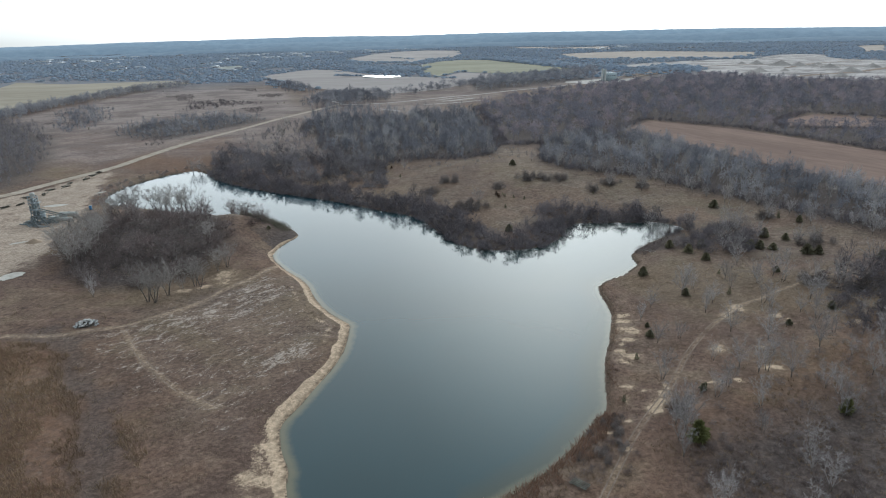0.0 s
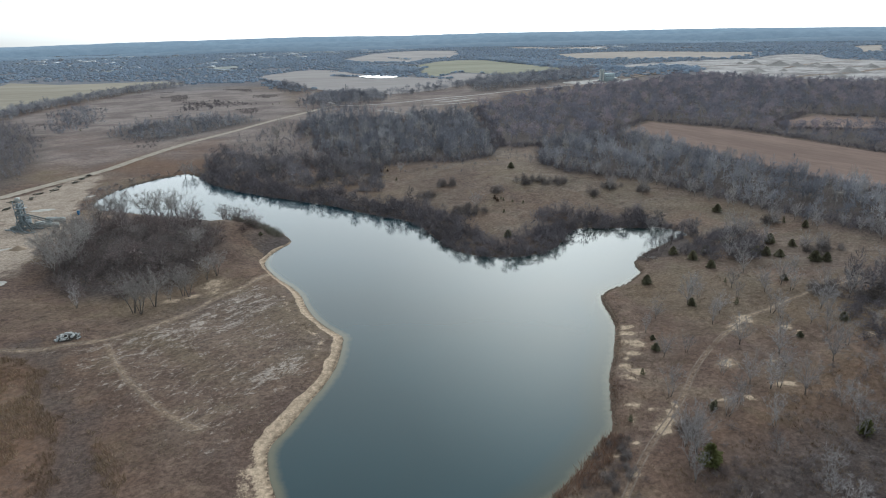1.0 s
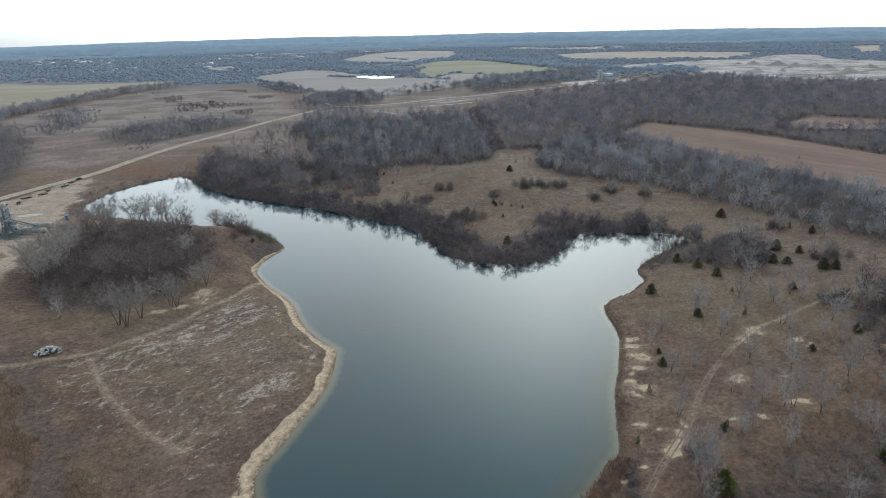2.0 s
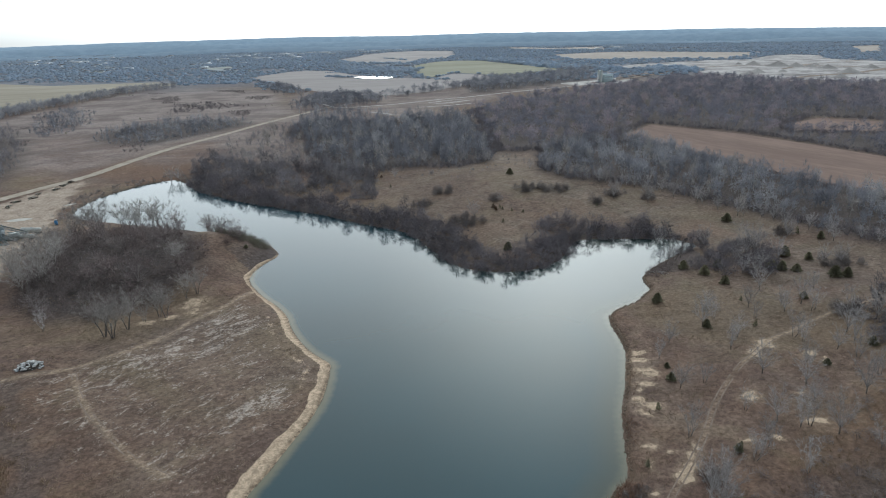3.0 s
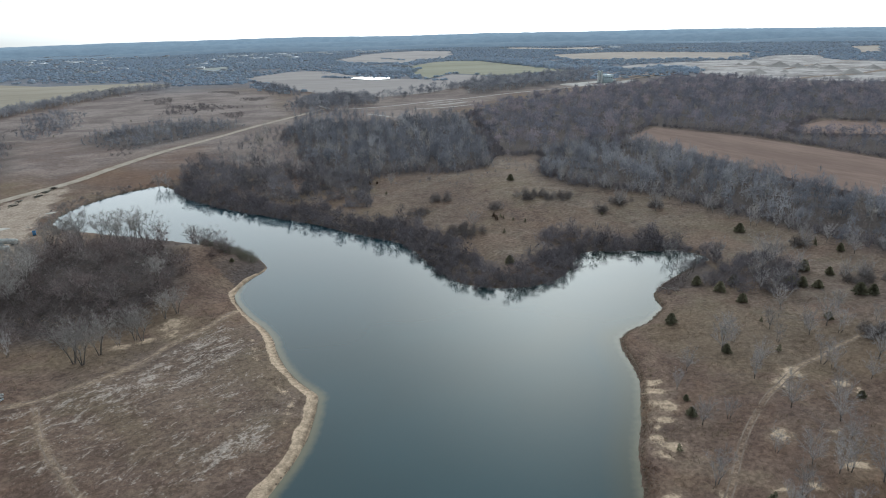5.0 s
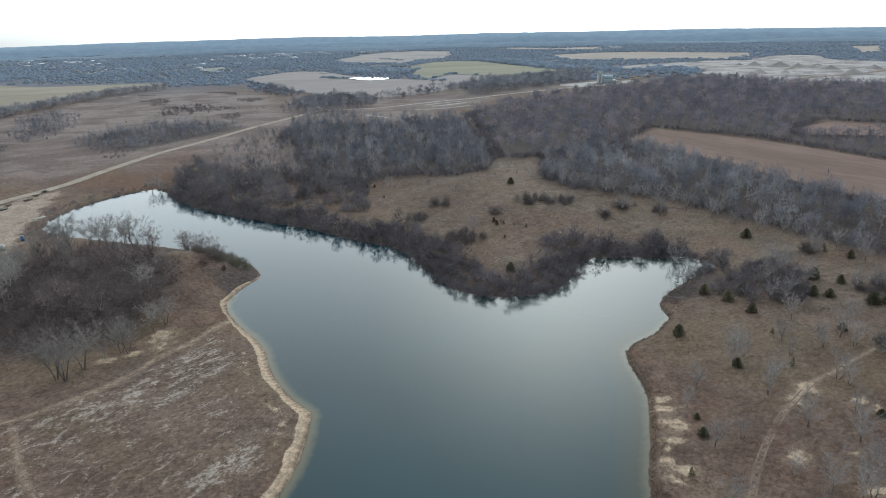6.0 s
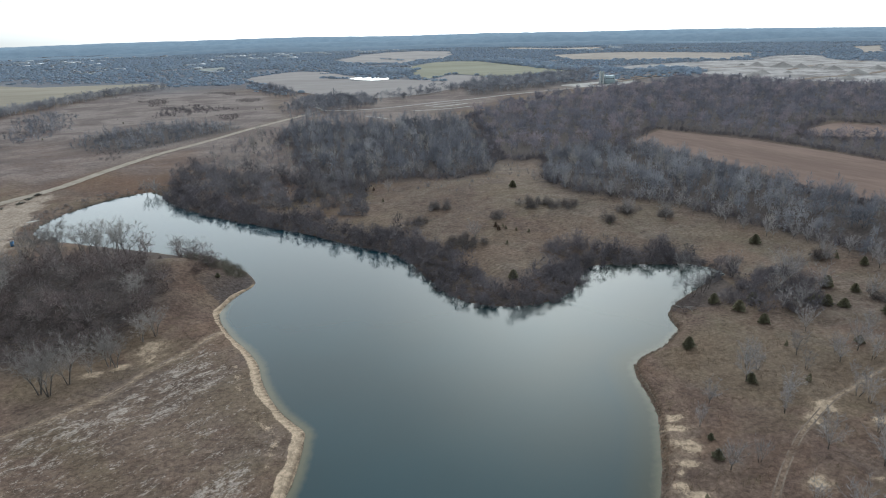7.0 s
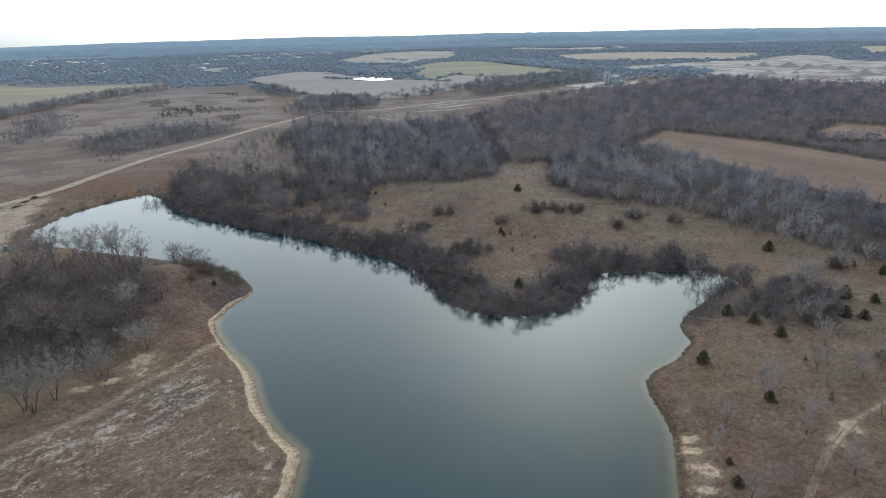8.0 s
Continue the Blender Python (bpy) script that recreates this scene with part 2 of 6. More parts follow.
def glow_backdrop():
    """The hills on the horizon; the haze of miles of air is put in as blue emission."""
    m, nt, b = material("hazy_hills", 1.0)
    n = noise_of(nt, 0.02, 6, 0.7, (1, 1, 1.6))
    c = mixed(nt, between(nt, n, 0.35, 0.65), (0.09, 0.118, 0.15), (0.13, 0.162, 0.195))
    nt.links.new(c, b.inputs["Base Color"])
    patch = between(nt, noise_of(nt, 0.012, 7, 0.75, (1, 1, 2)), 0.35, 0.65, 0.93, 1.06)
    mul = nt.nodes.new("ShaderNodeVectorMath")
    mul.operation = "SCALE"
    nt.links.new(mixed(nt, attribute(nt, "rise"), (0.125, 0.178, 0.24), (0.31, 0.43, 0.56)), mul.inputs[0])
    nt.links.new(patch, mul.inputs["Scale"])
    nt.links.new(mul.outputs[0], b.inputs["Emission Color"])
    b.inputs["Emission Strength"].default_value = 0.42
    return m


M_GROUND = ground_material()
M_WATER = water_material("lake_water", (0.001, 0.03, 0.046), (0.13, 0.125, 0.085))
M_POND = water_material("pond_water", (0.05, 0.06, 0.06), (0.1, 0.1, 0.09))
M_TRACK = two_tone("sandy_track", (0.17, 0.13, 0.104), (0.31, 0.248, 0.2), 0.35, 0.95, 0.05)
M_PALEROAD = two_tone("white_limestone_gravel", (0.36, 0.34, 0.315), (0.62, 0.6, 0.57), 0.1, 0.95, 0.05)
M_ROAD = two_tone("gravel_road", (0.34, 0.29, 0.23), (0.5, 0.44, 0.37), 0.2, 0.95, 0.05)
M_TRUNK = wood_of("grey_bark", (0.1, 0.086, 0.075), (0.24, 0.215, 0.195))
M_TWIG = wood_of("grey_twigs", (0.29, 0.272, 0.268), (0.52, 0.492, 0.484))
M_PALETWIG = wood_of("pale_cottonwood_twigs", (0.28, 0.26, 0.245), (0.5, 0.468, 0.442))
M_BROWNTWIG = wood_of("brown_grey_twigs", (0.13, 0.11, 0.106), (0.38, 0.338, 0.328))
M_MOUND = wood_of("mauve_brown_thicket_twigs", (0.085, 0.065, 0.062), (0.36, 0.298, 0.286))
M_SLOPE = wood_of("grey_brown_scrub_twigs", (0.07, 0.066, 0.074), (0.37, 0.352, 0.375), 0.9, None, 0.1)
M_OLIVE = wood_of("olive_grey_scrub_twigs", (0.1, 0.095, 0.07), (0.3, 0.28, 0.22))
# The bare and russet woods are shifted towards blue to suggest haze.
M_WOODS = wood_of("bare_wood_twigs", (0.075, 0.08, 0.099), (0.355, 0.362, 0.405), 0.9, (0.42, 0.418, 0.44), 0.3)
M_RUSSET = wood_of("russet_wood_twigs", (0.06, 0.065, 0.085), (0.32, 0.318, 0.375), 0.9, (0.37, 0.318, 0.345), 0.34)
M_SHRUB = wood_of("dark_shrub_twigs", (0.042, 0.038, 0.043), (0.285, 0.262, 0.28))
M_BUSH = wood_of("grey_brown_bush_twigs", (0.1, 0.088, 0.084), (0.31, 0.28, 0.27))
M_BRUSH = wood_of("dark_mauve_brush_twigs", (0.075, 0.058, 0.055), (0.27, 0.225, 0.215))
M_DEAD = wood_of("dark_dead_wood", (0.05, 0.042, 0.04), (0.16, 0.14, 0.132))
M_SCRUB = wood_of("meadow_scrub_twigs", (0.15, 0.132, 0.132), (0.34, 0.308, 0.306))
M_CEDAR = wood_of("cedar_needles", (0.17, 0.165, 0.11), (0.33, 0.305, 0.205))
M_PINE = wood_of("fresh_pine_needles", (0.13, 0.142, 0.055), (0.26, 0.262, 0.11))
M_DRYCEDAR = wood_of("brown_cedar_needles", (0.06, 0.035, 0.02), (0.1, 0.06, 0.035))
M_GRASS = wood_of("dry_grass_blades", (0.17, 0.128, 0.092), (0.4, 0.32, 0.235))
M_RUSTGRASS = wood_of("rust_weed_stalks", (0.17, 0.118, 0.08), (0.45, 0.345, 0.235))
M_REED = wood_of("red_brown_reed_stalks", (0.22, 0.135, 0.098), (0.44, 0.31, 0.235))
# Distant twigs: pale blue base colour stands in for the haze of distance.
M_FARWOODS = wood_of("hazy_distant_twigs", (0.4, 0.485, 0.6), (0.44, 0.53, 0.65), 0.9, (0.43, 0.49, 0.57), 0.5)
M_HILLS = glow_backdrop()


# ---------------- the lie of the land ----------------
SHORE = [(-31, 90), (-33, 95.5), (-33.2, 99), (-34.6, 102), (-36.6, 106), (-38.8, 112.5), (-38.6, 116.5), (-36.6, 121.5), (-35.3, 127), (-33.4, 134), (-31.6, 140.5), (-30.7, 148),
         (-30.8, 155.5), (-31.2, 161), (-31.6, 164.4), (-34.4, 167), (-39, 171.8), (-43.6, 179), (-47.3, 186), (-50, 194), (-56.3, 203), (-61, 208), (-65.6, 214.6), (-69.4, 220.5),
         (-71.5, 226), (-71.6, 233.5), (-69.6, 242), (-66.6, 248.5), (-68.4, 254), (-75.5, 264), (-86, 272), (-112, 284), (-142, 294), (-168, 303), (-181, 309), (-188.5, 320),
         (-191, 332), (-190.4, 346), (-188, 359), (-183, 373), (-176, 384), (-166, 391), (-156, 384), (-144, 363), (-122, 344), (-100, 329), (-80, 318), (-60, 306.5), (-46, 295), (-36, 288), (-26, 282.5),
         (-17, 274.5), (-13.5, 267.5), (-8.5, 255), (-4, 246.5), (-1, 239.5), (4.5, 232), (12, 228.4), (20, 227.4), (28, 228.8), (35.5, 233), (42, 241), (45.2, 249), (50, 261.5), (60.5, 262.8),
         (70, 262), (80, 261.5), (86, 262), (91, 259), (95, 255), (96.5, 250.5), (91.6, 248), (87, 244), (81, 238), (74.3, 231.2), (69, 225.2), (65.8, 220.8),
         (64.7, 215), (65.4, 209.5), (61.5, 204.5), (57, 198.7), (51, 195), (46.4, 189.5), (46, 182), (46.4, 174), (45.7, 167), (43, 158), (41, 150.5), (37.8, 142.2),
         (36.5, 136), (35.2, 130), (34, 123.5), (33, 119), (29.7, 115.2), (26.8, 110.4), (22.5, 105), (20.5, 102), (15.6, 97.4), (11, 94), (7, 90.5), (-4, 84), (-18, 79), (-28, 83)]


def rounded(points, closed=True, times=2):
    """Corner cutting: a smooth line from a coarse one."""
    p = np.array(points, float)
    for _ in range(times):
        q = np.roll(p, -1, 0) if closed else p[1:]
        a = p if closed else p[:-1]
        cut = np.stack([0.75 * a + 0.25 * q, 0.25 * a + 0.75 * q], 1).reshape(-1, 2)
        p = cut if closed else np.vstack([p[:1], cut, p[-1:]])
    return p


SHORELINE = rounded(SHORE)


def inside(poly, x, y):
    a = np.array(poly, float)
    b = np.roll(a, -1, 0)
    out = np.zeros(np.shape(x), bool)
    for (x0, y0), (x1, y1) in zip(a, b):
        if y0 != y1:
            out ^= ((y0 > y) != (y1 > y)) & (x < (x1 - x0) * (y - y0) / (y1 - y0) + x0)
    return out


def line_distance(line, x, y, closed=False):
    a = np.array(line, float)
    b = np.roll(a, -1, 0) if closed else a[1:]
    best = np.full(np.shape(x), 1e9)
    for (x0, y0), (x1, y1) in zip(a, b):
        dx, dy = x1 - x0, y1 - y0
        s = np.clip(((x - x0) * dx + (y - y0) * dy) / (dx * dx + dy * dy + 1e-9), 0, 1)
        best = np.minimum(best, (x - x0 - s * dx) ** 2 + (y - y0 - s * dy) ** 2)
    return np.sqrt(best)


def shore_distance(x, y):
    """Metres from the lake's edge, negative on the water."""
    x, y = np.asarray(x, float), np.asarray(y, float)
    out = np.hypot(np.maximum(np.abs(x + 60) - 160, 0), np.maximum(np.abs(y - 230) - 180, 0)) + 20
    near = out < 220
    d = line_distance(SHORELINE, x[near], y[near], True)
    out[near] = np.where(inside(SHORELINE, x[near], y[near]), -d, d)
    return out


def ease(v, lo, hi):
    s = np.clip((v - lo) / (hi - lo), 0, 1)
    return s * s * (3 - 2 * s)


def waves(x, y, size, seed):
    """Smooth rolling noise of about -1 to 1."""
    rs = np.random.RandomState(seed)
    out = 0
    for n in range(5):
        a, k, ph = rs.uniform(0, 6.28), 6.28 / size * rs.uniform(0.6, 1.8), rs.uniform(0, 6.28)
        out = out + np.sin((np.cos(a) * x + np.sin(a) * y) * k + ph + 0.7 * np.sin((np.sin(a) * x - np.cos(a) * y) * k * 0.6))
    return out / 3.2


def height(x, y):
    x, y = np.asarray(x, float), np.asarray(y, float)
    d = shore_distance(x, y)
    r = np.hypot(x, y)
    ledge = ease(x, 8, 20) * (1 - ease(y, 214, 226))  # the eroded eastern bank
    land = 1.1 * (1 - np.exp(-np.maximum(d, 0) / (3 - 2.1 * ledge))) + 4.0 * ease(d, 12, 110) + 0.35 * ease(d, 2, 25) * (1 - ease(r, 240, 330)) * waves(x, y, 24, 3)
    u, v = (x + 112) * 0.92 + (y - 236) * -0.39, (x + 112) * 0.39 + (y - 236) * 0.92
    land = land + 7.5 * np.exp(-((u / 40) ** 2 + (v / 27) ** 2) ** 1.4) * ease(d, 0, 12) * (1 + 0.22 * waves(x, y, 30, 14))
    land = land + 4.0 * np.exp(-(((x + 90) / 15) ** 2 + ((y - 254) / 13) ** 2)) * ease(d, 0, 10)
    land = land + 3.0 * np.exp(-(((x - 30) / 75) ** 2 + ((y - 330) / 60) ** 2)) * ease(d, 0, 25)
    land = land + ease(r, 500, 1200) * 2.5 * waves(x, y, 700, 5)
    hollow = 1 - ease(np.hypot(x + 138, y - 1232), 90, 170)  # level ground round the field pond
    land = land * (1 - hollow) + 4.0 * hollow
    bed = -0.22 * np.minimum(-d, 18)
    return np.where(d > 0, land, bed)


from mathutils.geometry import delaunay_2d_cdt

# ---------------- mesh helpers ----------------
def tri_mesh(name, verts, tris, mat, smooth=False, **attributes):
    """A mesh of triangles from two arrays; attributes: one number a vertex."""
    verts, tris = np.asarray(verts, np.float32), np.asarray(tris, np.int32)
    me = bpy.data.meshes.new(name)
    me.vertices.add(len(verts))
    me.vertices.foreach_set("co", verts.ravel())
    me.loops.add(tris.size)
    me.loops.foreach_set("vertex_index", tris.ravel())
    me.polygons.add(len(tris))
    me.polygons.foreach_set("loop_start", np.arange(0, tris.size, 3, dtype=np.int32))
    for key, values in attributes.items():
        at = me.attributes.new(key, "FLOAT", "POINT")
        at.data.foreach_set("value", np.asarray(values, np.float32))
    me.update(calc_edges=True)
    if smooth:
        me.polygons.foreach_set("use_smooth", np.ones(len(tris), bool))
    me.materials.append(mat)
    return me


def grid_tris(nx, ny):
    i = (np.arange(ny - 1)[:, None] * nx + np.arange(nx - 1)).ravel()
    return np.concatenate([np.stack([i, i + 1, i + nx + 1], 1), np.stack([i, i + nx + 1, i + nx], 1)])


def part(name, me, parent, label=""):
    ob = new(name, me)
    ob.parent = parent
    return tagged(ob, label)


def stuff(name, me, label, category):
    return tagged(new(name, me), label, category, kind="stuff")


def structure(name, me, label, category):
    return tagged(new(name, me), label, category, kind="structure")


def thing(name, label, category, group="", at=None):
    ob = tagged(new(name), label, category, group)
    ob.empty_display_size = 0.5
    if at is not None:
        ob.matrix_world = at
    return ob


# ---------------- the plan, in metres ----------------
YARD = [(-250, 285), (-236, 318), (-226, 372), (-220, 392), (-211, 372), (-197, 328), (-184, 296), (-171, 272), (-170, 252), (-159, 228), (-153, 202), (-158, 192), (-205, 208), (-245, 245)]
ROAD = [(-420, 150), (-330, 235), (-262, 296), (-241, 320), (-238, 340), (-231, 366), (-221, 394), (-216, 430), (-201, 484), (-184, 541), (-169, 608), (-147, 674), (-133, 729)]
YARDROAD = [(-221, 394), (-210, 362), (-196, 322), (-186, 296)]
TRACK_W = [(-160, 138), (-126, 152), (-116, 151), (-104, 154), (-92, 163), (-83, 173), (-77, 189), (-70, 199), (-66, 212)]
TRACK_S = [(-94, 157), (-88, 148), (-81, 140), (-69, 129), (-61, 123), (-55, 120)]
TRACK_E = [(14, 70), (25.5, 90.5), (31, 100), (35, 107), (39.3, 113.6), (44.2, 120), (47.6, 124.6), (51.8, 130.7), (58.1, 141.7), (65.1, 151), (73.4, 160.6), (80.8, 166.8), (88, 172.5), (98, 178.6), (112, 187), (130, 193)]
PALE = [(-109, 150), (-93, 163), (-66, 202), (-46, 172), (-38, 157), (-37, 141), (-43, 125), (-50, 111), (-75, 127), (-93, 136)]
FLATS = [(-46, 84), (-45, 99), (-46, 110), (-38, 119), (-35, 105), (-30, 84)]
MEADOW = [(-60, 370), (-34, 351), (10, 400), (38, 439), (47, 359), (101, 319), (131, 285), (157, 241), (175, 215), (112, 190), (76, 195), (68, 220), (94, 253), (48, 263), (10, 246), (-13, 290)]
BRUSH_W = [(-140, 148), (-104, 147), (-87, 129), (-63, 104), (-57, 60), (-140, 60)]
BRUSH_E = [(30, 60), (39, 107), (59, 114), (85, 137), (118, 157), (150, 150), (130, 60)]
MOUND = [(-138, 200), (-149, 225), (-156, 258), (-148, 276), (-121, 277), (-95, 267), (-77, 262), (-79, 252), (-84, 243), (-86, 226), (-88, 209), (-94, 197), (-104, 190), (-118, 186)]
W_CENTRE = [(-74, 392), (-52, 372), (-30, 388), (8, 380), (27, 400), (33, 453), (24, 562), (20, 625), (-24, 612), (-55, 592), (-85, 588), (-118, 625), (-138, 588), (-130, 520), (-110, 498), (-96, 440)]
W_SCRUB = [(-170, 436), (-163, 455), (-162, 511), (-154, 570), (-138, 588), (-130, 520), (-110, 498), (-94, 436), (-75, 398), (-100, 418), (-140, 434)]
W_ROADSIDE = [(-138, 590), (-118, 627), (-85, 590), (-55, 594), (-24, 614), (20, 627), (18, 660), (-50, 640), (-75, 672), (-120, 692), (-150, 682)]
W_HAUL = [(24, 1006), (27, 1132), (94, 1111), (217, 1262), (302, 1349), (270, 1207), (223, 1050), (150, 958), (60, 868), (30, 858)]
W_EAST = [(60, 438), (82, 467), (129, 468), (161, 401), (181, 334), (205, 293), (215, 250), (230, 190), (166, 196), (165, 230), (150, 260), (131, 289), (103, 327), (61, 344), (49, 370)]
W_RUSSET = [(21, 666), (112, 800), (205, 890), (290, 960), (350, 1040), (444, 1060), (480, 923), (562, 844), (640, 790), (430, 500), (363, 537), (318, 573), (275, 529), (260, 494), (324, 476), (380, 440), (300, 320), (265, 385), (248, 429), (220, 496), (169, 548), (131, 495), (117, 450), (60, 434), (30, 430), (26, 580)]
W_WEST = [(-480, 540), (-470, 640), (-402, 593), (-339, 518), (-281, 425), (-256, 368), (-252, 334), (-300, 300), (-420, 330)]
SHRUBS_A = [(-277, 510), (-302, 568), (-276, 640), (-206, 646), (-178, 597), (-201, 548), (-226, 490)]
SHRUBS_B = [(-354, 551), (-436, 685), (-446, 757), (-401, 732), (-342, 625), (-332, 539)]
SHRUBS_C = [(-300, 687), (-340, 800), (-295, 819), (-227, 759), (-252, 733)]
HEDGE_W = [(-454, 575), (-465, 637), (-490, 751), (-487, 830), (-484, 963), (-455, 1082)]
COPSE = [(-182, 771), (-158, 871), (-83, 820), (-72, 720), (-115, 690), (-160, 690)]
HEDGE_N = [(-86, 849), (-3, 959), (85, 1001), (183, 1061), (241, 1074)]
BAND_A = [(65, 2008), (163, 1928), (268, 1568), (350, 1309), (332, 1245), (234, 1364), (136, 1613), (64, 1744)]
BAND_B = [(332, 1245), (450, 1377), (478, 1232), (446, 1148)]
BAND_C = [(-294, 1655), (-148, 1641), (-52, 1384), (-49, 1320), (-119, 1335), (-197, 1376)]
BAND_D = [(-349, 1185), (-232, 992), (-183, 862), (-234, 896)]
FIELDS = {  # name: outline, and which soil
    "ploughed": [(132, 490), (167, 541), (215, 486), (241, 435), (256, 397), (290, 340), (300, 280), (235, 230), (208, 297), (183, 337), (163, 405)],
    "ploughed_far": [(275, 529), (316, 560), (356, 525), (372, 500), (350, 470), (327, 480), (264, 497)],
    "hay": [(-796, 1111), (-880, 1280), (-732, 1204), (-562, 1261), (-477, 1163), (-498, 992), (-532, 841), (-525, 722), (-620, 640), (-877, 900)],
    "stubble": [(-391, 1294), (-388, 1416), (-368, 1533), (-328, 1564), (-258, 1513), (-205, 1351), (-104, 1216), (-29, 1162), (12, 1273), (64, 1238), (90, 1152), (8, 953), (-23, 890), (-78, 849), (-147, 880), (-217, 985), (-306, 1140)],
    "green": [(-96, 1541), (-70, 1661), (-29, 1797), (19, 1890), (95, 1790), (160, 1600), (244, 1354), (281, 1280), (225, 1247), (150, 1241), (92, 1181), (65, 1254), (12, 1308), (-30, 1192), (-62, 1336)],
    "pale": [(-353, 2120), (-329, 2582), (-251, 2950), (-127, 3030), (28, 2840), (35, 2461), (3, 2146), (-86, 2059), (-111, 1772), (-158, 1862), (-243, 1905)],
    "straw": [(354, 2179), (532, 2291), (691, 2300), (783, 2225), (921, 1993), (812, 1774), (681, 1623), (589, 1676), (448, 1684), (337, 1781)],
    "straw_bank": [(735, 1592), (811, 1693), (948, 1817), (972, 1711), (872, 1547), (926, 1396), (874, 1318), (834, 1416), (783, 1502)],
    "straw_far": [(189, 3100), (366, 3350), (481, 2981), (754, 3161), (566, 2366), (391, 2882)],
    "straw_east": [(1421, 2331), (1548, 2367), (1205, 1836), (1151, 1844)],
}
LOTS = [[(-925, 1590), (-905, 1668), (-913, 1810), (-878, 1740), (-845, 1581), (-878, 1540)], [(-655, 1692), (-617, 1733), (-585, 1790), (-535, 1625), (-570, 1580)]]
QUARRY = [(350, 1250), (377, 1459), (584, 1526), (621, 1569), (731, 1575), (885, 1795), (998, 1764), (902, 1581), (928, 1407), (900, 1240), (628, 945), (561, 898), (556, 943), (551, 993), (495, 950), (473, 993), (461, 1022), (443, 1113), (432, 1230)]
CLEARING = [(-104, 721), (-87, 742), (25, 792), (36, 745), (-15, 697), (-48, 650), (-78, 652)]
FIELD_POND = [(-182, 1240), (-160, 1285), (-128, 1262), (-104, 1255), (-92, 1212), (-122, 1175), (-150, 1200)]
# sandy scars beside the eastern track and shore: place, half length, half width, turn
SCARS = [(48, 165.5, 3.6, 1.3, 8), (47, 162, 4.0, 1.3, -6), (46.6, 157, 4.2, 1.7, 0), (48.5, 155, 2.6, 1.2, 20), (44.8, 150.4, 3.4, 1.2, 4), (43.2, 148, 1.6, 1.2, 0), (41.8, 144.3, 2.0, 1.5, 30),
         (44.2, 141.6, 3.2, 1.6, -25), (42, 138.6, 2.4, 0.9, -40), (39.2, 127.4, 2.0, 1.2, 10), (37.9, 121.3, 0.9, 2.4, 18), (43.4, 118.8, 5.4, 1.6, 54), (46.6, 124, 3.0, 1.3, 40), (43, 125.2, 2.2, 0.8, 20),
         (45.8, 128.8, 1.3, 0.5, 0), (35.9, 113.4, 2.0, 0.9, -10), (48.6, 127, 0.8, 1.6, 25), (30, 109.5, 1.6, 0.6, 10), (33, 104, 1.4, 0.8, 40), (67, 144, 3.4, 2.0, 15), (81, 167, 4.6, 2.2, 35), (78, 164, 2.4, 1.6, 0),
         (79, 145, 2.2, 0.9, 20), (76, 134, 3.6, 1.1, 0), (59, 128, 2, 0.8, 10), (66, 129, 1.8, 0.8, 0), (90, 162, 4, 1.0, 30), (92, 159, 3, 0.8, 30), (109, 155, 3, 1.2, 0),
         (-81, 200, 6.0, 2.6, 40), (-78.5, 195.5, 4.0, 2.0, 60), (-85, 191, 3.4, 1.4, 30), (-89, 187.5, 4.0, 2.0, 25)]


def axis(lo, hi, step, lower, upper, grow=1.13):
    """Even steps between lo and hi, and ever longer ones out to lower and upper."""
    v, s = [lo], step
    while v[0] > lower:
        s *= grow
        v.insert(0, v[0] - s)
    while v[-1] < hi:
        v.append(v[-1] + step)
    s = step
    while v[-1] < upper:
        s *= grow
        v.append(v[-1] + s)
    return np.array(v)


# ---------------- the ground, one sheet to the horizon ----------------
def soft_inside(poly, x, y, edge):
    d = line_distance(poly, x, y, True)
    return np.clip(0.5 + np.where(inside(poly, x, y), d, -d) / edge, 0, 1)


gx, gy = axis(-108, 104, 0.8, -4700, 4700, 1.07), axis(84, 226, 0.8, -4700, 4700, 1.06)
X, Y = (v.ravel() for v in np.meshgrid(gx, gy))
D, Z = shore_distance(X, Y), height(X, Y)
near = (np.abs(X) < 700) & (Y > 20) & (Y < 1150)
mask = {k: np.zeros(len(X)) for k in ("sand", "pale", "rust", "green", "litter", "gravel", "wet", "track", "far_haze", "pasture", "rows")}
xn, yn, dn = X[near], Y[near], D[near]
west = soft_inside([(-95, 60), (-20, 60), (-20, 215), (-60, 235), (-60, 250), (-76, 250), (-76, 214), (-60, 160)], xn, yn, 4)
broad = 2.5 + 0.5 * waves(xn, yn, 26, 71) + 0.3 * waves(xn, yn, 7, 72) + 1.2 * np.exp(-((yn - 124) / 9) ** 2) - 1.1 * ease(yn, 182, 215)
beach = np.clip(0.5 + (broad - dn) / 0.9, 0, 1) * west
inner = np.clip(1.15 - np.abs(dn - 5.8 - 0.6 * waves(xn, yn, 12, 73)) / 2.4, 0, 1) * west * ease(yn, 143, 154) * (1 - 0.5 * ease(yn, 188, 204))
beach = np.maximum(beach, inner * (0.46 + 0.16 * waves(xn, yn, 6, 74)))
flats = soft_inside(FLATS, xn + 2 * waves(xn, yn, 9, 64), yn, 8) * (0.5 + 0.16 * waves(xn, yn, 7, 65))
scars = np.zeros(len(xn))
xw, yw = xn + 0.9 * waves(xn, yn, 6, 78), yn + 0.6 * waves(xn, yn, 5, 79)
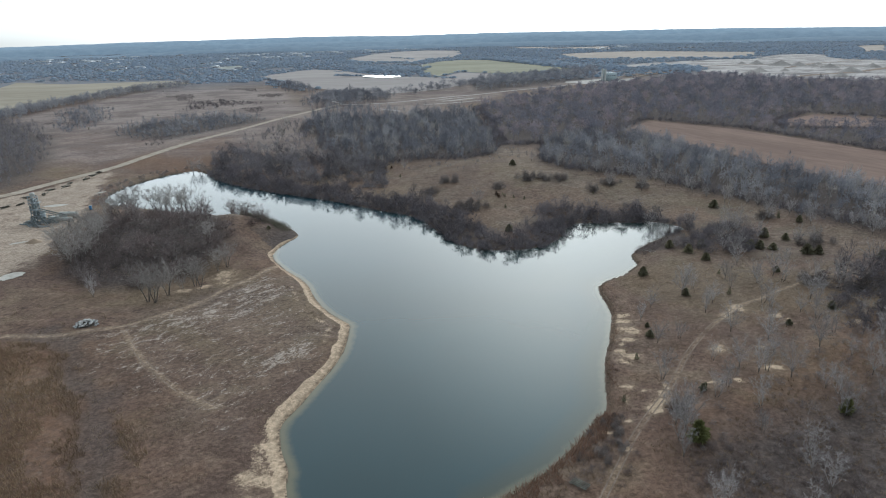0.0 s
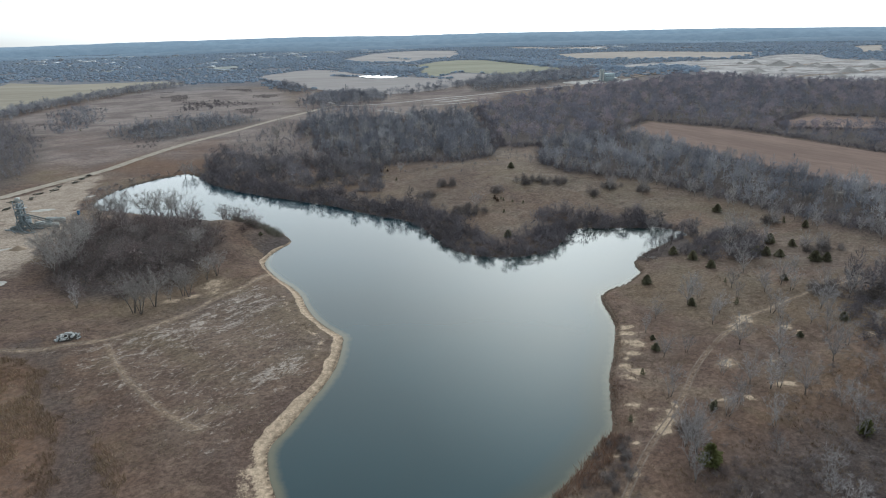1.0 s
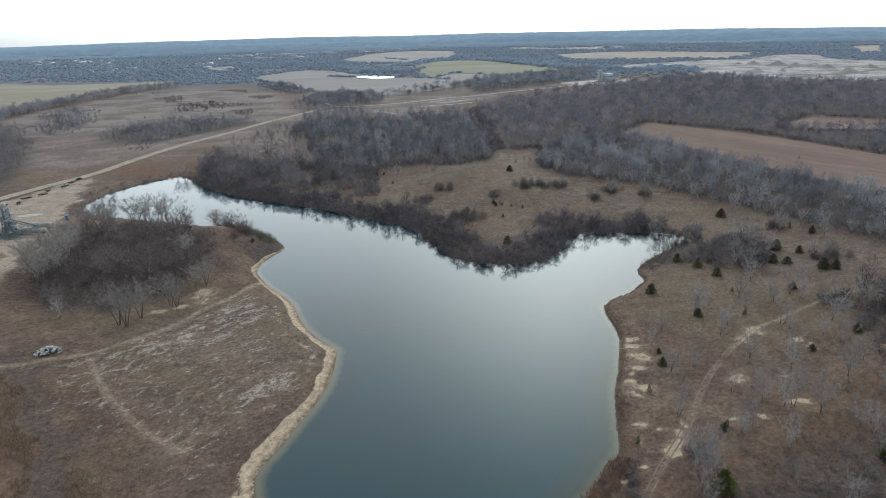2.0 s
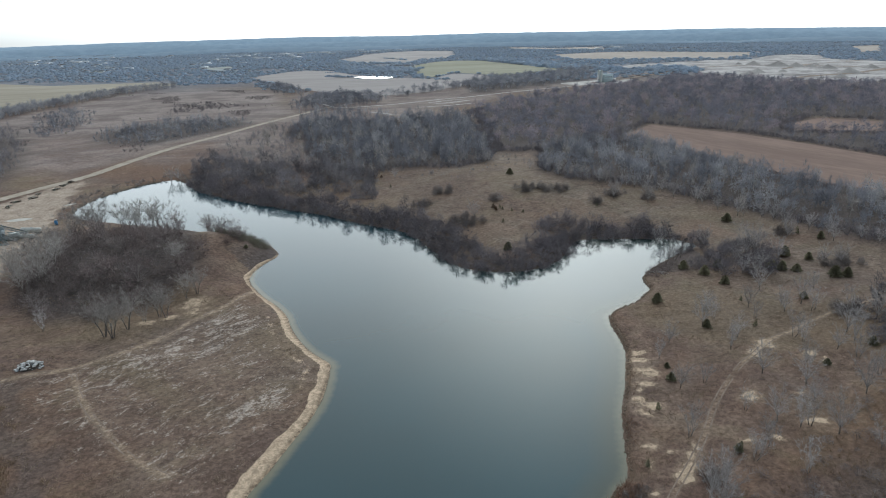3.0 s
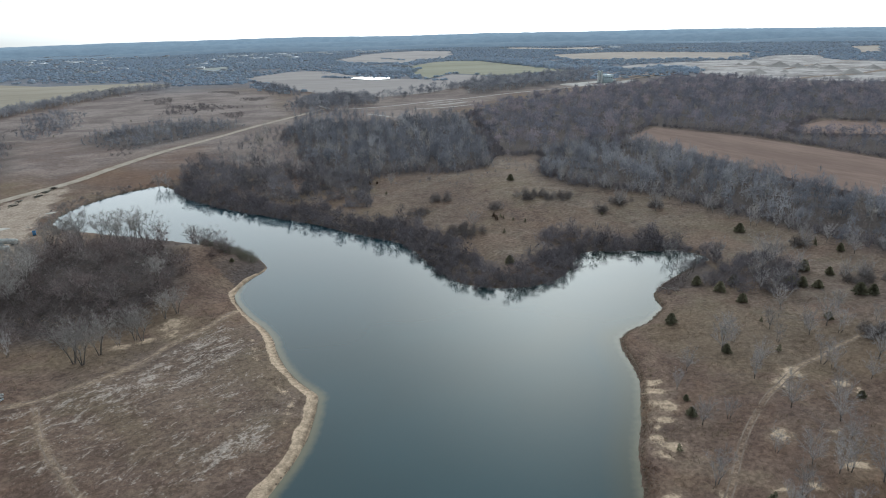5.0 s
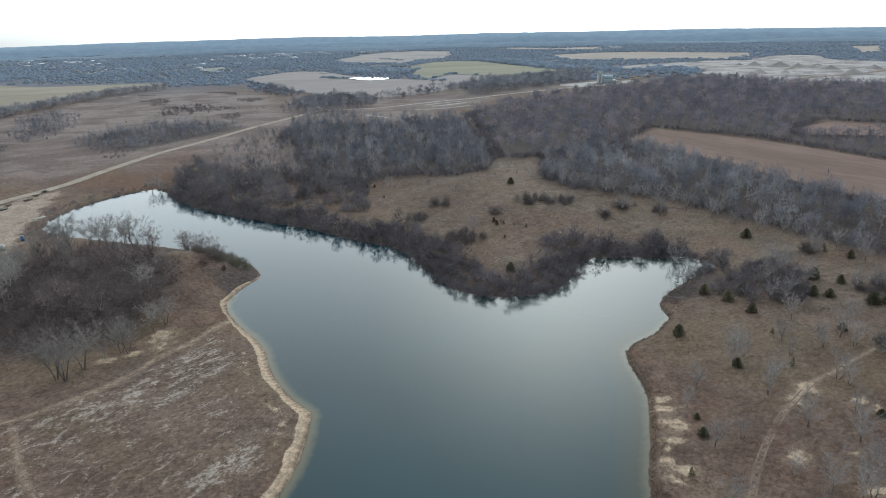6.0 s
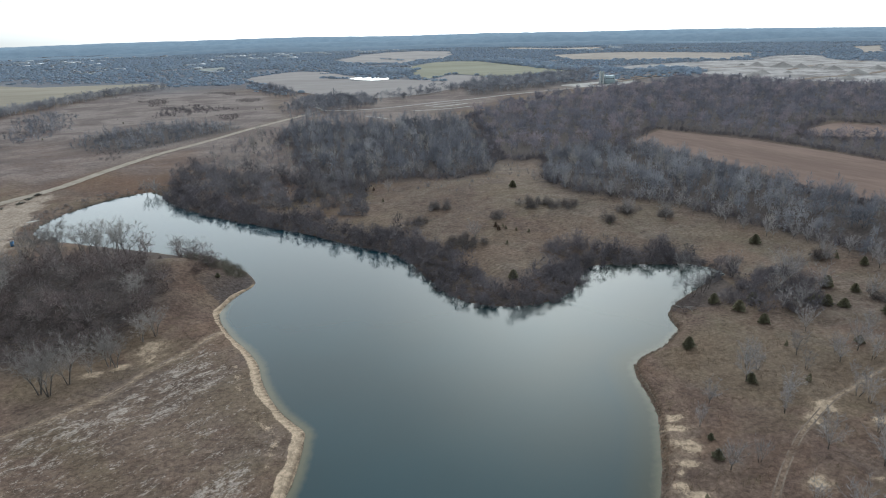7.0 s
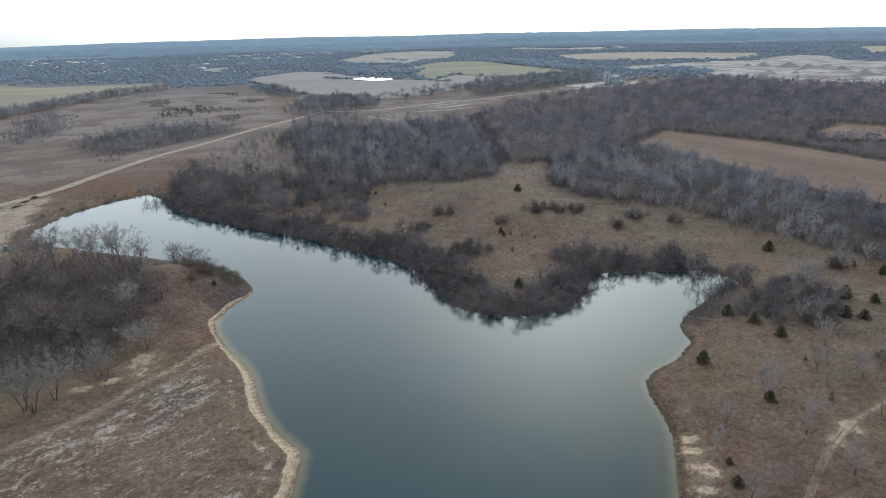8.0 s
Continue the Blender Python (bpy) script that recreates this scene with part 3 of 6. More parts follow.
for sx, sy, a, b, turn in SCARS:
    c, n = math.cos(radians(turn)), math.sin(radians(turn))
    u, v = (xw - sx) * c + (yw - sy) * n, (yw - sy) * c - (xw - sx) * n
    scars = np.maximum(scars, np.clip(1.25 - np.hypot(u / a, v / (1.3 * b)), 0, 1) * (0.76 + 0.2 * waves(xn, yn, 7, 77)))
mask["sand"][near] = np.maximum.reduce([beach, flats, 1.02 * scars])
tracks = np.zeros(len(xn))
for line, half in ((TRACK_W, 1.3), (TRACK_S, 0.9), (TRACK_E, 0.75)):
    tracks = np.maximum(tracks, np.clip(1.25 - line_distance(rounded(line, False, 2), xn, yn) / half, 0, 1) * ((0.85 if line is TRACK_W else 0.7) if line is not TRACK_E else 0.4 + 0.6 * ease(xn, 70, 76)))
mask["track"][near] = np.maximum(tracks, np.clip(1.25 * scars, 0, 1))
mask["pale"][near] = np.maximum.reduce([0.58 * soft_inside(PALE, xn, yn, 14), soft_inside([(-97, 156), (-80, 178), (-68, 202), (-60, 198), (-52, 182), (-62, 165), (-78, 148)], xn, yn, 12),
                                        soft_inside([(-60, 136), (-50, 148), (-38, 160), (-36, 146), (-46, 134)], xn, yn, 9)])
mask["rust"][near] = np.maximum.reduce([soft_inside(BRUSH_W, xn, yn, 16), soft_inside(BRUSH_E, xn, yn, 18), 0.8 * soft_inside([(-235, 400), (-170, 372), (-150, 400), (-180, 500), (-210, 470)], xn, yn, 14),
                                        0.35 * soft_inside([(-250, 380), (-230, 410), (-205, 500), (-300, 560), (-380, 520)], xn, yn, 30)])
mask["green"][near] = np.maximum(soft_inside(MEADOW, xn, yn, 16) * (0.55 + 0.45 * waves(xn, yn, 60, 21)).clip(0, 1), np.clip(1.3 - np.hypot((xn + 122) / 17, (yn - 408) / 12), 0, 1))
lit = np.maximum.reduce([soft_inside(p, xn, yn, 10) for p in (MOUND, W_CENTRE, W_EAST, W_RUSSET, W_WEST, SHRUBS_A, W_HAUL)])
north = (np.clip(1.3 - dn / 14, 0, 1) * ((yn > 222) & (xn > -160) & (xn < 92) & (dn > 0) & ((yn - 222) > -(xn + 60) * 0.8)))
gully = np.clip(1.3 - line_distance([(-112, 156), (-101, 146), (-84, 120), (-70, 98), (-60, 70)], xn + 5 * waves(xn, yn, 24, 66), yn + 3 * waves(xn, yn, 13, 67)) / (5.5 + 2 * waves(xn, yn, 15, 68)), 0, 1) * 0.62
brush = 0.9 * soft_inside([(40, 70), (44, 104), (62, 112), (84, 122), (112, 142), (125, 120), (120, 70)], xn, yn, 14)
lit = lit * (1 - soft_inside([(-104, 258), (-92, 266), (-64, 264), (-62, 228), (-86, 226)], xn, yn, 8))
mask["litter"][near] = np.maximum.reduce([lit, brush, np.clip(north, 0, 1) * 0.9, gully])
mask["gravel"][near] = soft_inside(rounded(YARD), xn + 4 * waves(xn, yn, 26, 55) + 1.5 * waves(xn, yn, 9, 56), yn + 4 * waves(xn, yn, 30, 57), 15)
mask["pasture"][near] = np.maximum.reduce([soft_inside([(-470, 560), (-480, 900), (-450, 1080), (-240, 940), (-190, 760), (-150, 690), (-205, 500), (-225, 400), (-270, 400), (-330, 470)], xn, yn, 25), 0.8 * soft_inside(W_SCRUB, xn, yn, 14), 0.85 * soft_inside([(-222, 440), (-190, 560), (-150, 700), (-80, 700), (20, 660), (20, 610), (-60, 590), (-135, 590), (-160, 445), (-190, 420)], xn, yn, 14), 0.85 * soft_inside([(-160, 690), (-215, 900), (-80, 850), (71, 838), (40, 740), (-50, 640)], xn, yn, 15), 0.85 * soft_inside([(-75, 734), (71, 838), (219, 974), (300, 1070), (300, 1349), (27, 1132), (-86, 849)], xn, yn, 20)])
mask["rows"][near] = soft_inside([(-10, 262), (-4, 285), (12, 282), (24, 262), (14, 246), (2, 248)], xn, yn, 10)
bank = ease(X, 8, 20) * (1 - ease(Y, 214, 226))
mask["wet"] = np.clip(1 - np.abs(D - 0.35 - 0.3 * bank) / (0.55 + 0.5 * bank), 0, 1) * (1 - 0.35 * bank * (waves(X, Y, 5, 58) > 0.1))
# Haze tint of the ground colour, growing with distance.
mask["far_haze"] = 0.9 * ease(np.hypot(X, Y), 950, 1350)
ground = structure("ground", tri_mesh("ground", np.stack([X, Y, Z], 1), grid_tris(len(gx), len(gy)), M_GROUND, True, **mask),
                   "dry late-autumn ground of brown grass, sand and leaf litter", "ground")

# ---------------- the lake ----------------
lx, ly = np.arange(-200, 96, 1.4), np.arange(70, 396, 1.4)
LX, LY = (v.ravel() for v in np.meshgrid(lx, ly))
LD = shore_distance(LX, LY)
tris = grid_tris(len(lx), len(ly))
tris = tris[(LD[tris] < 2.5).any(1)]
used, tris = np.unique(tris, return_inverse=True)
tris = tris.reshape(-1, 3)
# silt: murk along the eastern shore, plus painted warm sky reflection on open water.
structure("water", tri_mesh("water", np.stack([LX, LY, 0 * LX], 1)[used], tris, M_WATER, True, ripple=ease(LX[used], -20, 20) * (1 - ease(LY[used], 140, 215)), silt=np.clip(0.6 * ease(LX[used], -42, 34) * ease(LY[used], 110, 230) * (0.75 + 0.25 * waves(LX[used], LY[used], 40, 97)) + 0.8 * np.clip(1 + LD[used] / 8, 0, 1) * (LX[used] > 0) * (1 - ease(LY[used], 190, 215)), 0, 1), shallow=np.clip(1 + LD[used] / 3.9, 0, 1) * (1 - 0.25 * ease(LX[used], 5, 20)) * np.clip((228 - LY[used]) / 20 + (LX[used] < -30) * (LY[used] < 258), 0, 1)),
          "still blue-green lake water reflecting a pale sky", "lake")


# ---------------- fields, roads, far water ----------------
def laid(outline, lift, rings=9, times=1):
    """A sheet laid over the land inside an outline."""
    edge = rounded(outline, True, times)
    n = len(edge)
    lo, hi = edge.min(0), edge.max(0)
    px, py = (v.ravel() for v in np.meshgrid(np.linspace(lo[0], hi[0], 2 * rings), np.linspace(lo[1], hi[1], 2 * rings)))
    ok = inside(edge, px, py) & (line_distance(edge, px, py, True) > 0.015 * (hi - lo).max())
    pts = [Vector(p) for p in edge] + [Vector(p) for p in zip(px[ok], py[ok])]
    out = delaunay_2d_cdt(pts, [(i, (i + 1) % n) for i in range(n)], [], 1, 1e-4)
    pts = np.array([tuple(p) for p in out[0]])
    tris = np.array([tuple(f) for f in out[2]])
    side = np.cross(pts[tris[:, 1]] - pts[tris[:, 0]], pts[tris[:, 2]] - pts[tris[:, 0]])
    tris[side < 0] = tris[side < 0][:, ::-1]
    return np.column_stack([pts, height(pts[:, 0], pts[:, 1]) + lift]), tris


def ribbon(line, width, lift, wobble=0.0, seed=1):
    p = rounded(line, False, 3)
    seg = np.r_[0, np.cumsum(np.hypot(*np.diff(p, axis=0).T))]
    s = np.arange(0, seg[-1], max(1.0, width * 0.5))
    c = np.stack([np.interp(s, seg, p[:, 0]), np.interp(s, seg, p[:, 1])], 1)
    t = np.gradient(c, axis=0)
    t /= np.linalg.norm(t, axis=1)[:, None]
    side = np.stack([-t[:, 1], t[:, 0]], 1)
    rs = np.random.RandomState(seed)
    across = np.linspace(-0.5, 0.5, 4)
    w = width * (1 + wobble * rs.uniform(-1, 1, (len(s), 4)))
    pts = (c[:, None] + side[:, None] * (across * w)[:, :, None]).reshape(-1, 2)
    return np.column_stack([pts, height(pts[:, 0], pts[:, 1]) + lift]), grid_tris(4, len(s))


# Stubble, pale and straw soils hold a slight blue shift as haze.
SOILS = {
    "ploughed": two_tone("russet_field_soil", (0.178, 0.12, 0.098), (0.268, 0.19, 0.156), 0.02, 0.95, 0, 0.25, (4, 1, 1), -65),
    "hay": two_tone("straw_coloured_hayfield", (0.285, 0.256, 0.202), (0.4, 0.357, 0.285), 0.01, 0.95, 0, 0.1, (4, 1, 1), 20),
    "stubble": two_tone("grey_brown_stubble", (0.28, 0.255, 0.25), (0.375, 0.345, 0.335), 0.01, 0.95, 0, 0.1, (4, 1, 1), 20),
    "green": two_tone("winter_green_field", (0.245, 0.244, 0.18), (0.34, 0.33, 0.248), 0.008, 0.95, 0, 0.1, (4, 1, 1), 15),
    "pale": two_tone("pale_stubble", (0.315, 0.292, 0.285), (0.43, 0.397, 0.385), 0.008, 0.95, 0, 0.08),
    "straw": two_tone("straw_field", (0.33, 0.288, 0.252), (0.45, 0.395, 0.35), 0.008, 0.95, 0, 0.08),
}
FIELD_LABELS = {"ploughed": "bare russet-brown ploughed field between woods", "hay": "mown straw-coloured hayfield beyond a hedgerow", "stubble": "grey-brown harvested stubble field round a pond",
                "green": "field of thin winter-green grass", "pale": "pale harvested field near the town", "straw": "light straw-coloured field beside the quarry"}
for key, outline in FIELDS.items():
    soil = key.split("_")[0]
    v, f = laid(outline, 0.35, 12, 0)
    structure("field", tri_mesh("field", v, f, SOILS[soil], True), FIELD_LABELS[soil], "field")
v, f = laid(QUARRY, 0.6, 14)
# The gravel colour leans blue too, with haze mixed in.
structure("quarry_floor", tri_mesh("quarry_floor", v, f, two_tone("pale_quarry_gravel", (0.2, 0.182, 0.178), (0.56, 0.535, 0.525), 0.022, 0.95, 0, 0.14), True), "pale open gravel floor of a quarry", "quarry")
for outline in ([(159, 990), (200, 940), (262, 985), (310, 1060), (262, 1064), (215, 1030)],):
    v, f = laid(outline, 0.3, 6)
    structure("gravel_pad", tri_mesh("gravel_pad", v, f, M_PALEROAD, True), "pale limestone gravel pad beside the haul road", "gravel pad")
for outline in LOTS:
    v, f = laid(outline, 0.5, 6)
    structure("open_lot", tri_mesh("open_lot", v, f, two_tone("grey_green_grass_lot", (0.22, 0.24, 0.23), (0.42, 0.44, 0.42), 0.02, 0.95, 0, 0.2), True), "pale grassy lot in the wooded edge of town", "lot")
for line, width in (([(430, 1245), (520, 1290), (600, 1310), (680, 1270), (760, 1160)], 9), ([(490, 960), (560, 1040), (640, 1060), (760, 1140), (900, 1260)], 12), ([(600, 1180), (650, 1230), (700, 1290), (800, 1380), (910, 1450)], 8),
                    ([(215, 985), (300, 1070), (350, 1130), (420, 1160)], 10), ([(250, 1050), (330, 1130), (400, 1190)], 8)):
    v, f = ribbon(line, width, 0.9, 0.25, 7)
    structure("haul_track", tri_mesh("haul_track", v, f, two_tone("tan_rutted_haul_track", (0.2, 0.152, 0.122), (0.33, 0.265, 0.215), 0.02, 0.95, 0, 0.12), True), "tan rutted haul track across pale gravel", "track")
v, f = laid(FIELD_POND, 1.0)
v[:, 2] = 5.0
structure("water", tri_mesh("water", v, f, M_POND, True, shallow=np.zeros(len(v)), ripple=np.zeros(len(v)), silt=np.zeros(len(v))), "small bright pond in a stubble field", "pond")
for name, line, width, mat, wob, label in (
        ("road", ROAD, 6.0, M_ROAD, 0.1, "pale gravel road running beside the pit"),
        ("road", [(-133, 729), (-121, 724), (-104, 722), (-85, 728), (-58, 743), (-28, 770), (4, 797), (16, 799), (52, 829), (75, 852), (121, 885), (159, 920), (219, 974)], 4.2, M_PALEROAD, 0.15, "pale gravel haul road to the far plant"),
        ("road", [(-146, 765), (-137, 747), (-129, 732)], 4.0, M_PALEROAD, 0.1, "pale gravel spur into a copse"),
        ("road", [(-80, 673), (-66, 661), (-54, 645)], 4.0, M_PALEROAD, 0.1, "pale gravel lane end by a clearing"),
        ("road", [(-34, 706), (-15, 712), (3, 717), (31, 738)], 3.4, M_PALEROAD, 0.3, "pale gravel strip in a clearing"),
        ("road", [(-14, 736), (4, 748), (26, 768)], 5.0, M_PALEROAD, 0.45, "pale gravel turning place in a clearing"),
        ("road", [(-22, 750), (0, 772), (20, 782)], 3.5, M_PALEROAD, 0.45, "pale gravel turning place in a clearing")):
    v, f = ribbon(line, width, 0.2, wob)
    structure(name, tri_mesh(name, v, f, mat, True), label, "road")
for line, width, label in ((TRACK_W, 0.5, "sandy wheel rut of a field track"), (TRACK_S, 0.35, "sandy wheel rut across the pale flat"), (TRACK_E, 0.3, "sandy wheel rut of the track beside the shore")):
    for off in (-0.55, 0.55):
        p = rounded(line, False, 2)
        t = np.gradient(p, axis=0)
        t /= np.linalg.norm(t, axis=1)[:, None]
        v, f = ribbon(p + off * np.stack([-t[:, 1], t[:, 0]], 1), width, 0.05, 0.3, 3)
        worn = waves(v[:, 0], v[:, 1], 11, 93 + int(off > 0)) + 0.6 * waves(v[:, 0], v[:, 1], 4, 95)
        f = f[worn[f].mean(1) > (-0.75 if line is TRACK_E else 0.0)]
        structure("dirt_track", tri_mesh("dirt_track", v, f, M_TRACK, True), label, "track")

# ---------------- hills on the horizon ----------------
ang = np.linspace(0, 2 * math.pi, 721)
rows_k = np.array([0.0, 0.4, 0.75, 1.0])
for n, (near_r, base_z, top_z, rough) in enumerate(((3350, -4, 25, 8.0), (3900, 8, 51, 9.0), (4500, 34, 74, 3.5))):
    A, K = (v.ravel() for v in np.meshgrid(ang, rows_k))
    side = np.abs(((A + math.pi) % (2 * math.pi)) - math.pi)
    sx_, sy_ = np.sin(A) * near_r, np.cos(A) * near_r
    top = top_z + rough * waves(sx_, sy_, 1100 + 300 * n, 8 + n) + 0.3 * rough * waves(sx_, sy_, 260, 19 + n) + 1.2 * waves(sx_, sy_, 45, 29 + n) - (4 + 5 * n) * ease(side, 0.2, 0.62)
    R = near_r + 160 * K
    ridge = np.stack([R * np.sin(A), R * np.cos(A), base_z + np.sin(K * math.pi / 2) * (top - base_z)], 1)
    # rise: farther ridges and their tops glow paler, as haze would make them.
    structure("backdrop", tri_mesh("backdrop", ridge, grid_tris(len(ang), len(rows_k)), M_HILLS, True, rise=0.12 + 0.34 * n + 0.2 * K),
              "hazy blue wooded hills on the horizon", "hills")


# ---------------- plants ----------------
class Shape:
    def __init__(self):
        self.v, self.f = [], []

    def limb(self, p, q, r0, r1, sides=3):
        p, q = Vector(p), Vector(q)
        d = (q - p).normalized()
        u = d.orthogonal().normalized()
        w = d.cross(u)
        n = len(self.v)
        for c, r in ((p, r0), (q, r1)):
            for i in range(sides):
                a = 6.2832 * i / sides
                self.v.append(c + r * (math.cos(a) * u + math.sin(a) * w))
        for i in range(sides):
            j = (i + 1) % sides
            self.f += [(n + i, n + j, n + sides + j), (n + i, n + sides + j, n + sides + i)]

    def sliver(self, p, q, width, rnd):
        p, q = Vector(p), Vector(q)
        side = (q - p).cross(Vector((rnd.gauss(0, 1), rnd.gauss(0, 1), rnd.gauss(0, 1))))
        side = side.normalized() * width * 0.5 if side.length > 1e-6 else Vector((width * 0.5, 0, 0))
        n = len(self.v)
        self.v += [p + side, p - side, q]
        self.f.append((n, n + 1, n + 2))

    def mesh(self, name, mat):
        return tri_mesh(name, np.array([tuple(v) for v in self.v]), self.f, mat, tint=np.zeros(len(self.v)))

    def arrays(self):
        return np.array([tuple(v) for v in self.v], np.float32), np.array(self.f, np.int32)


def towards(d, rnd, spread, up):
    v = Vector((d[0] + rnd.gauss(0, spread), d[1] + rnd.gauss(0, spread), d[2] + rnd.gauss(0, spread * 0.6) + up))
    return v.normalized()


def grow_bare(seed, tall, radius, stems, limbs, twigs, twig_w, fork=0.3, sides=5, low=-0.25, stout=1.0):
    """A leafless tree: stems that fork into arching limbs, which end on a rounded crown, with branches and fine twigs on them."""
    rnd = random.Random(seed)
    trunk, boughs, fine = Shape(), Shape(), Shape()
    for s in range(stems):
        a = 6.283 * (s + 0.6 * rnd.random()) / stems
        lean = 0.06 if stems == 1 else 0.22
        d = Vector((math.cos(a) * lean, math.sin(a) * lean, 1)).normalized()
        p = Vector((0.2 * math.cos(a), 0.2 * math.sin(a), 0)) * (stems > 1) + Vector((0, 0, -0.3))
        r = 0.017 * tall * (1.0 if stems == 1 else 0.8)
        h = tall * fork * rnd.uniform(0.85, 1.2)
        foot = p.copy()
        for k in range(3):
            q = p + d * (h / 3)
            trunk.limb(p, q, r * (1 - 0.14 * k), r * (1 - 0.14 * (k + 1)), sides)
            p, d = q, towards(d, rnd, 0.06 if stems == 1 else 0.16, 0.05)
        high = (tall - p.z) * 0.55 * rnd.uniform(0.85, 1.05)
        mid = p + Vector((d.x, d.y, 0)) * radius * 0.9 + Vector((0, 0, high * 0.8))
        lumps = [rnd.uniform(0.8, 1.12) for _ in range(limbs)]
        for l in range(limbs):
            b, e = 2.4 * l + rnd.gauss(0, 0.25), low + (0.95 - low) * (l + rnd.random()) / limbs
            e = min(e, 0.98)
            flat = math.sqrt(1 - e * e)
            tip = mid + Vector((radius * flat * math.cos(b), radius * flat * math.sin(b), high * e)) * lumps[l]
            start = foot.lerp(p, rnd.uniform(0.65 if stems == 1 else 0.6, 1.0))
            bow = start.lerp(tip, 0.45) + Vector((0, 0, 0.1 * tall * rnd.uniform(0.3, 1.2) * flat))
            rl = stout * r * rnd.uniform(0.46, 0.66)
            at = [start * (1 - t) ** 2 + bow * 2 * t * (1 - t) + tip * t * t for t in (0, 0.33, 0.67, 1)]
            for k in (1, 2):
                at[k] += Vector((rnd.gauss(0, 0.03), rnd.gauss(0, 0.03), rnd.gauss(0, 0.02))) * tall
            for k in range(3):
                boughs.limb(at[k], at[k + 1], rl * (1 - 0.27 * k), rl * (1 - 0.27 * (k + 1)), 3)
            for c in range(6):
                t = rnd.uniform(0.3, 1.0)
                pb = at[int(t * 2.999)].lerp(at[int(t * 2.999) + 1], t * 3 % 1 if t < 1 else 1)
                out = (pb - mid + Vector((0, 0, 0.35 * high))).normalized()
                db = Vector((out.x * 0.7 + rnd.gauss(0, 0.5), out.y * 0.7 + rnd.gauss(0, 0.5), out.z * 0.6 + 0.3 + rnd.gauss(0, 0.3))).normalized()
                qb = pb + db * radius * rnd.uniform(0.2, 0.42)
                boughs.limb(pb, qb, rl * 0.33, rl * 0.1, 3)
                for w in range(twigs):
                    pt = pb.lerp(qb, rnd.uniform(0.1, 1.05))
                    dt = Vector((db.x * 0.6 + rnd.gauss(0, 0.55), db.y * 0.6 + rnd.gauss(0, 0.55), db.z * 0.6 + 0.15 + rnd.gauss(0, 0.4))).normalized()
                    fine.sliver(pt, pt + dt * tall * rnd.uniform(0.045, 0.12), twig_w, rnd)
    return trunk, boughs, fine


def bare_tree_kind(name, label, seed, tall, wide, stems=1, limbs=5, twigs=9, twig_w=0.06, fork=0.3, mat=None, low=-0.25, stout=1.0):
    t, b, f = grow_bare(seed, tall, wide, stems, limbs, twigs, twig_w, fork, 5, low, stout)
    ob = thing(name, label, "tree")
    part("trunk", t.mesh("trunk", M_TRUNK), ob)
    n = len(b.v)
    b.v += f.v
    b.f += [tuple(i + n for i in tri) for tri in f.f]
    part("crown", b.mesh("crown", mat or M_TWIG), ob)
    return ob


def standing(x, y, turn=0.0, size=1.0, sink=0.0):
    z = float(height(np.array([x]), np.array([y]))[0])
    return pose(x, y, z - sink, 0, 0, turn) @ Matrix.Scale(size, 4)


def planted(kinds, x, y, rnd, lo=0.85, hi=1.15, first=[]):
    """A copy of one of the kinds; each kind itself stands where its first copy would."""
    ob = rnd.choice(kinds)
    turn, size = rnd.uniform(0, 360), rnd.uniform(lo, hi)
    m = standing(x, y, turn, size)
    if ob not in first:
        first.append(ob)
        ob.matrix_basis = m
        return ob
    c = copy_thing(ob, pose(0, 0, 0))
    c.matrix_basis = m
    return c


def spots(poly, step, rnd_seed, keep=1.0, jitter=0.5):
    """Jittered places inside an outline."""
    rs = np.random.RandomState(rnd_seed)
    p = np.array(poly, float)
    xs, ys = np.arange(p[:, 0].min(), p[:, 0].max(), step), np.arange(p[:, 1].min(), p[:, 1].max(), step)
    x, y = (v.ravel() for v in np.meshgrid(xs, ys))
    x, y = x + rs.uniform(-jitter, jitter, len(x)) * step, y + rs.uniform(-jitter, jitter, len(y)) * step
    ok = inside(poly, x, y) & (rs.rand(len(x)) < keep)
    return x[ok], y[ok]


def scattered(name, x, y, templates, lo, hi, mat, seed, sizes=None, lift=0.0):
    """Many plants joined into one mesh."""
    rs = np.random.RandomState(seed)
    z = height(x, y) + lift
    pick = rs.randint(0, len(templates), len(x))
    V, F, Tn, base = [], [], [], 0
    for k, (tv, tf) in enumerate(templates):
        idx = np.nonzero(pick == k)[0]
        if not len(idx):
            continue
        a = rs.uniform(0, 6.283, len(idx))
        s = rs.uniform(lo, hi, len(idx)) * (1 if sizes is None else sizes[idx])
        c, sn = (np.cos(a) * s)[:, None], (np.sin(a) * s)[:, None]
        vx = tv[None, :, 0] * c - tv[None, :, 1] * sn + x[idx][:, None]
        vy = tv[None, :, 0] * sn + tv[None, :, 1] * c + y[idx][:, None]
        vz = tv[None, :, 2] * (s * rs.uniform(0.85, 1.15, len(idx)))[:, None] + z[idx][:, None]
        V.append(np.stack([vx, vy, vz], 2).reshape(-1, 3))
        F.append((tf[None] + (np.arange(len(idx)) * len(tv))[:, None, None] + base).reshape(-1, 3))
        tone = np.clip(0.5 + 0.32 * waves(x[idx], y[idx], 34, seed + 500) + 0.5 * (rs.rand(len(idx)) - 0.5), 0, 0.999)
        Tn.append(np.repeat(tone, len(tv)))
        base += len(idx) * len(tv)
    return tri_mesh(name, np.concatenate(V), np.concatenate(F), mat, tint=np.concatenate(Tn))


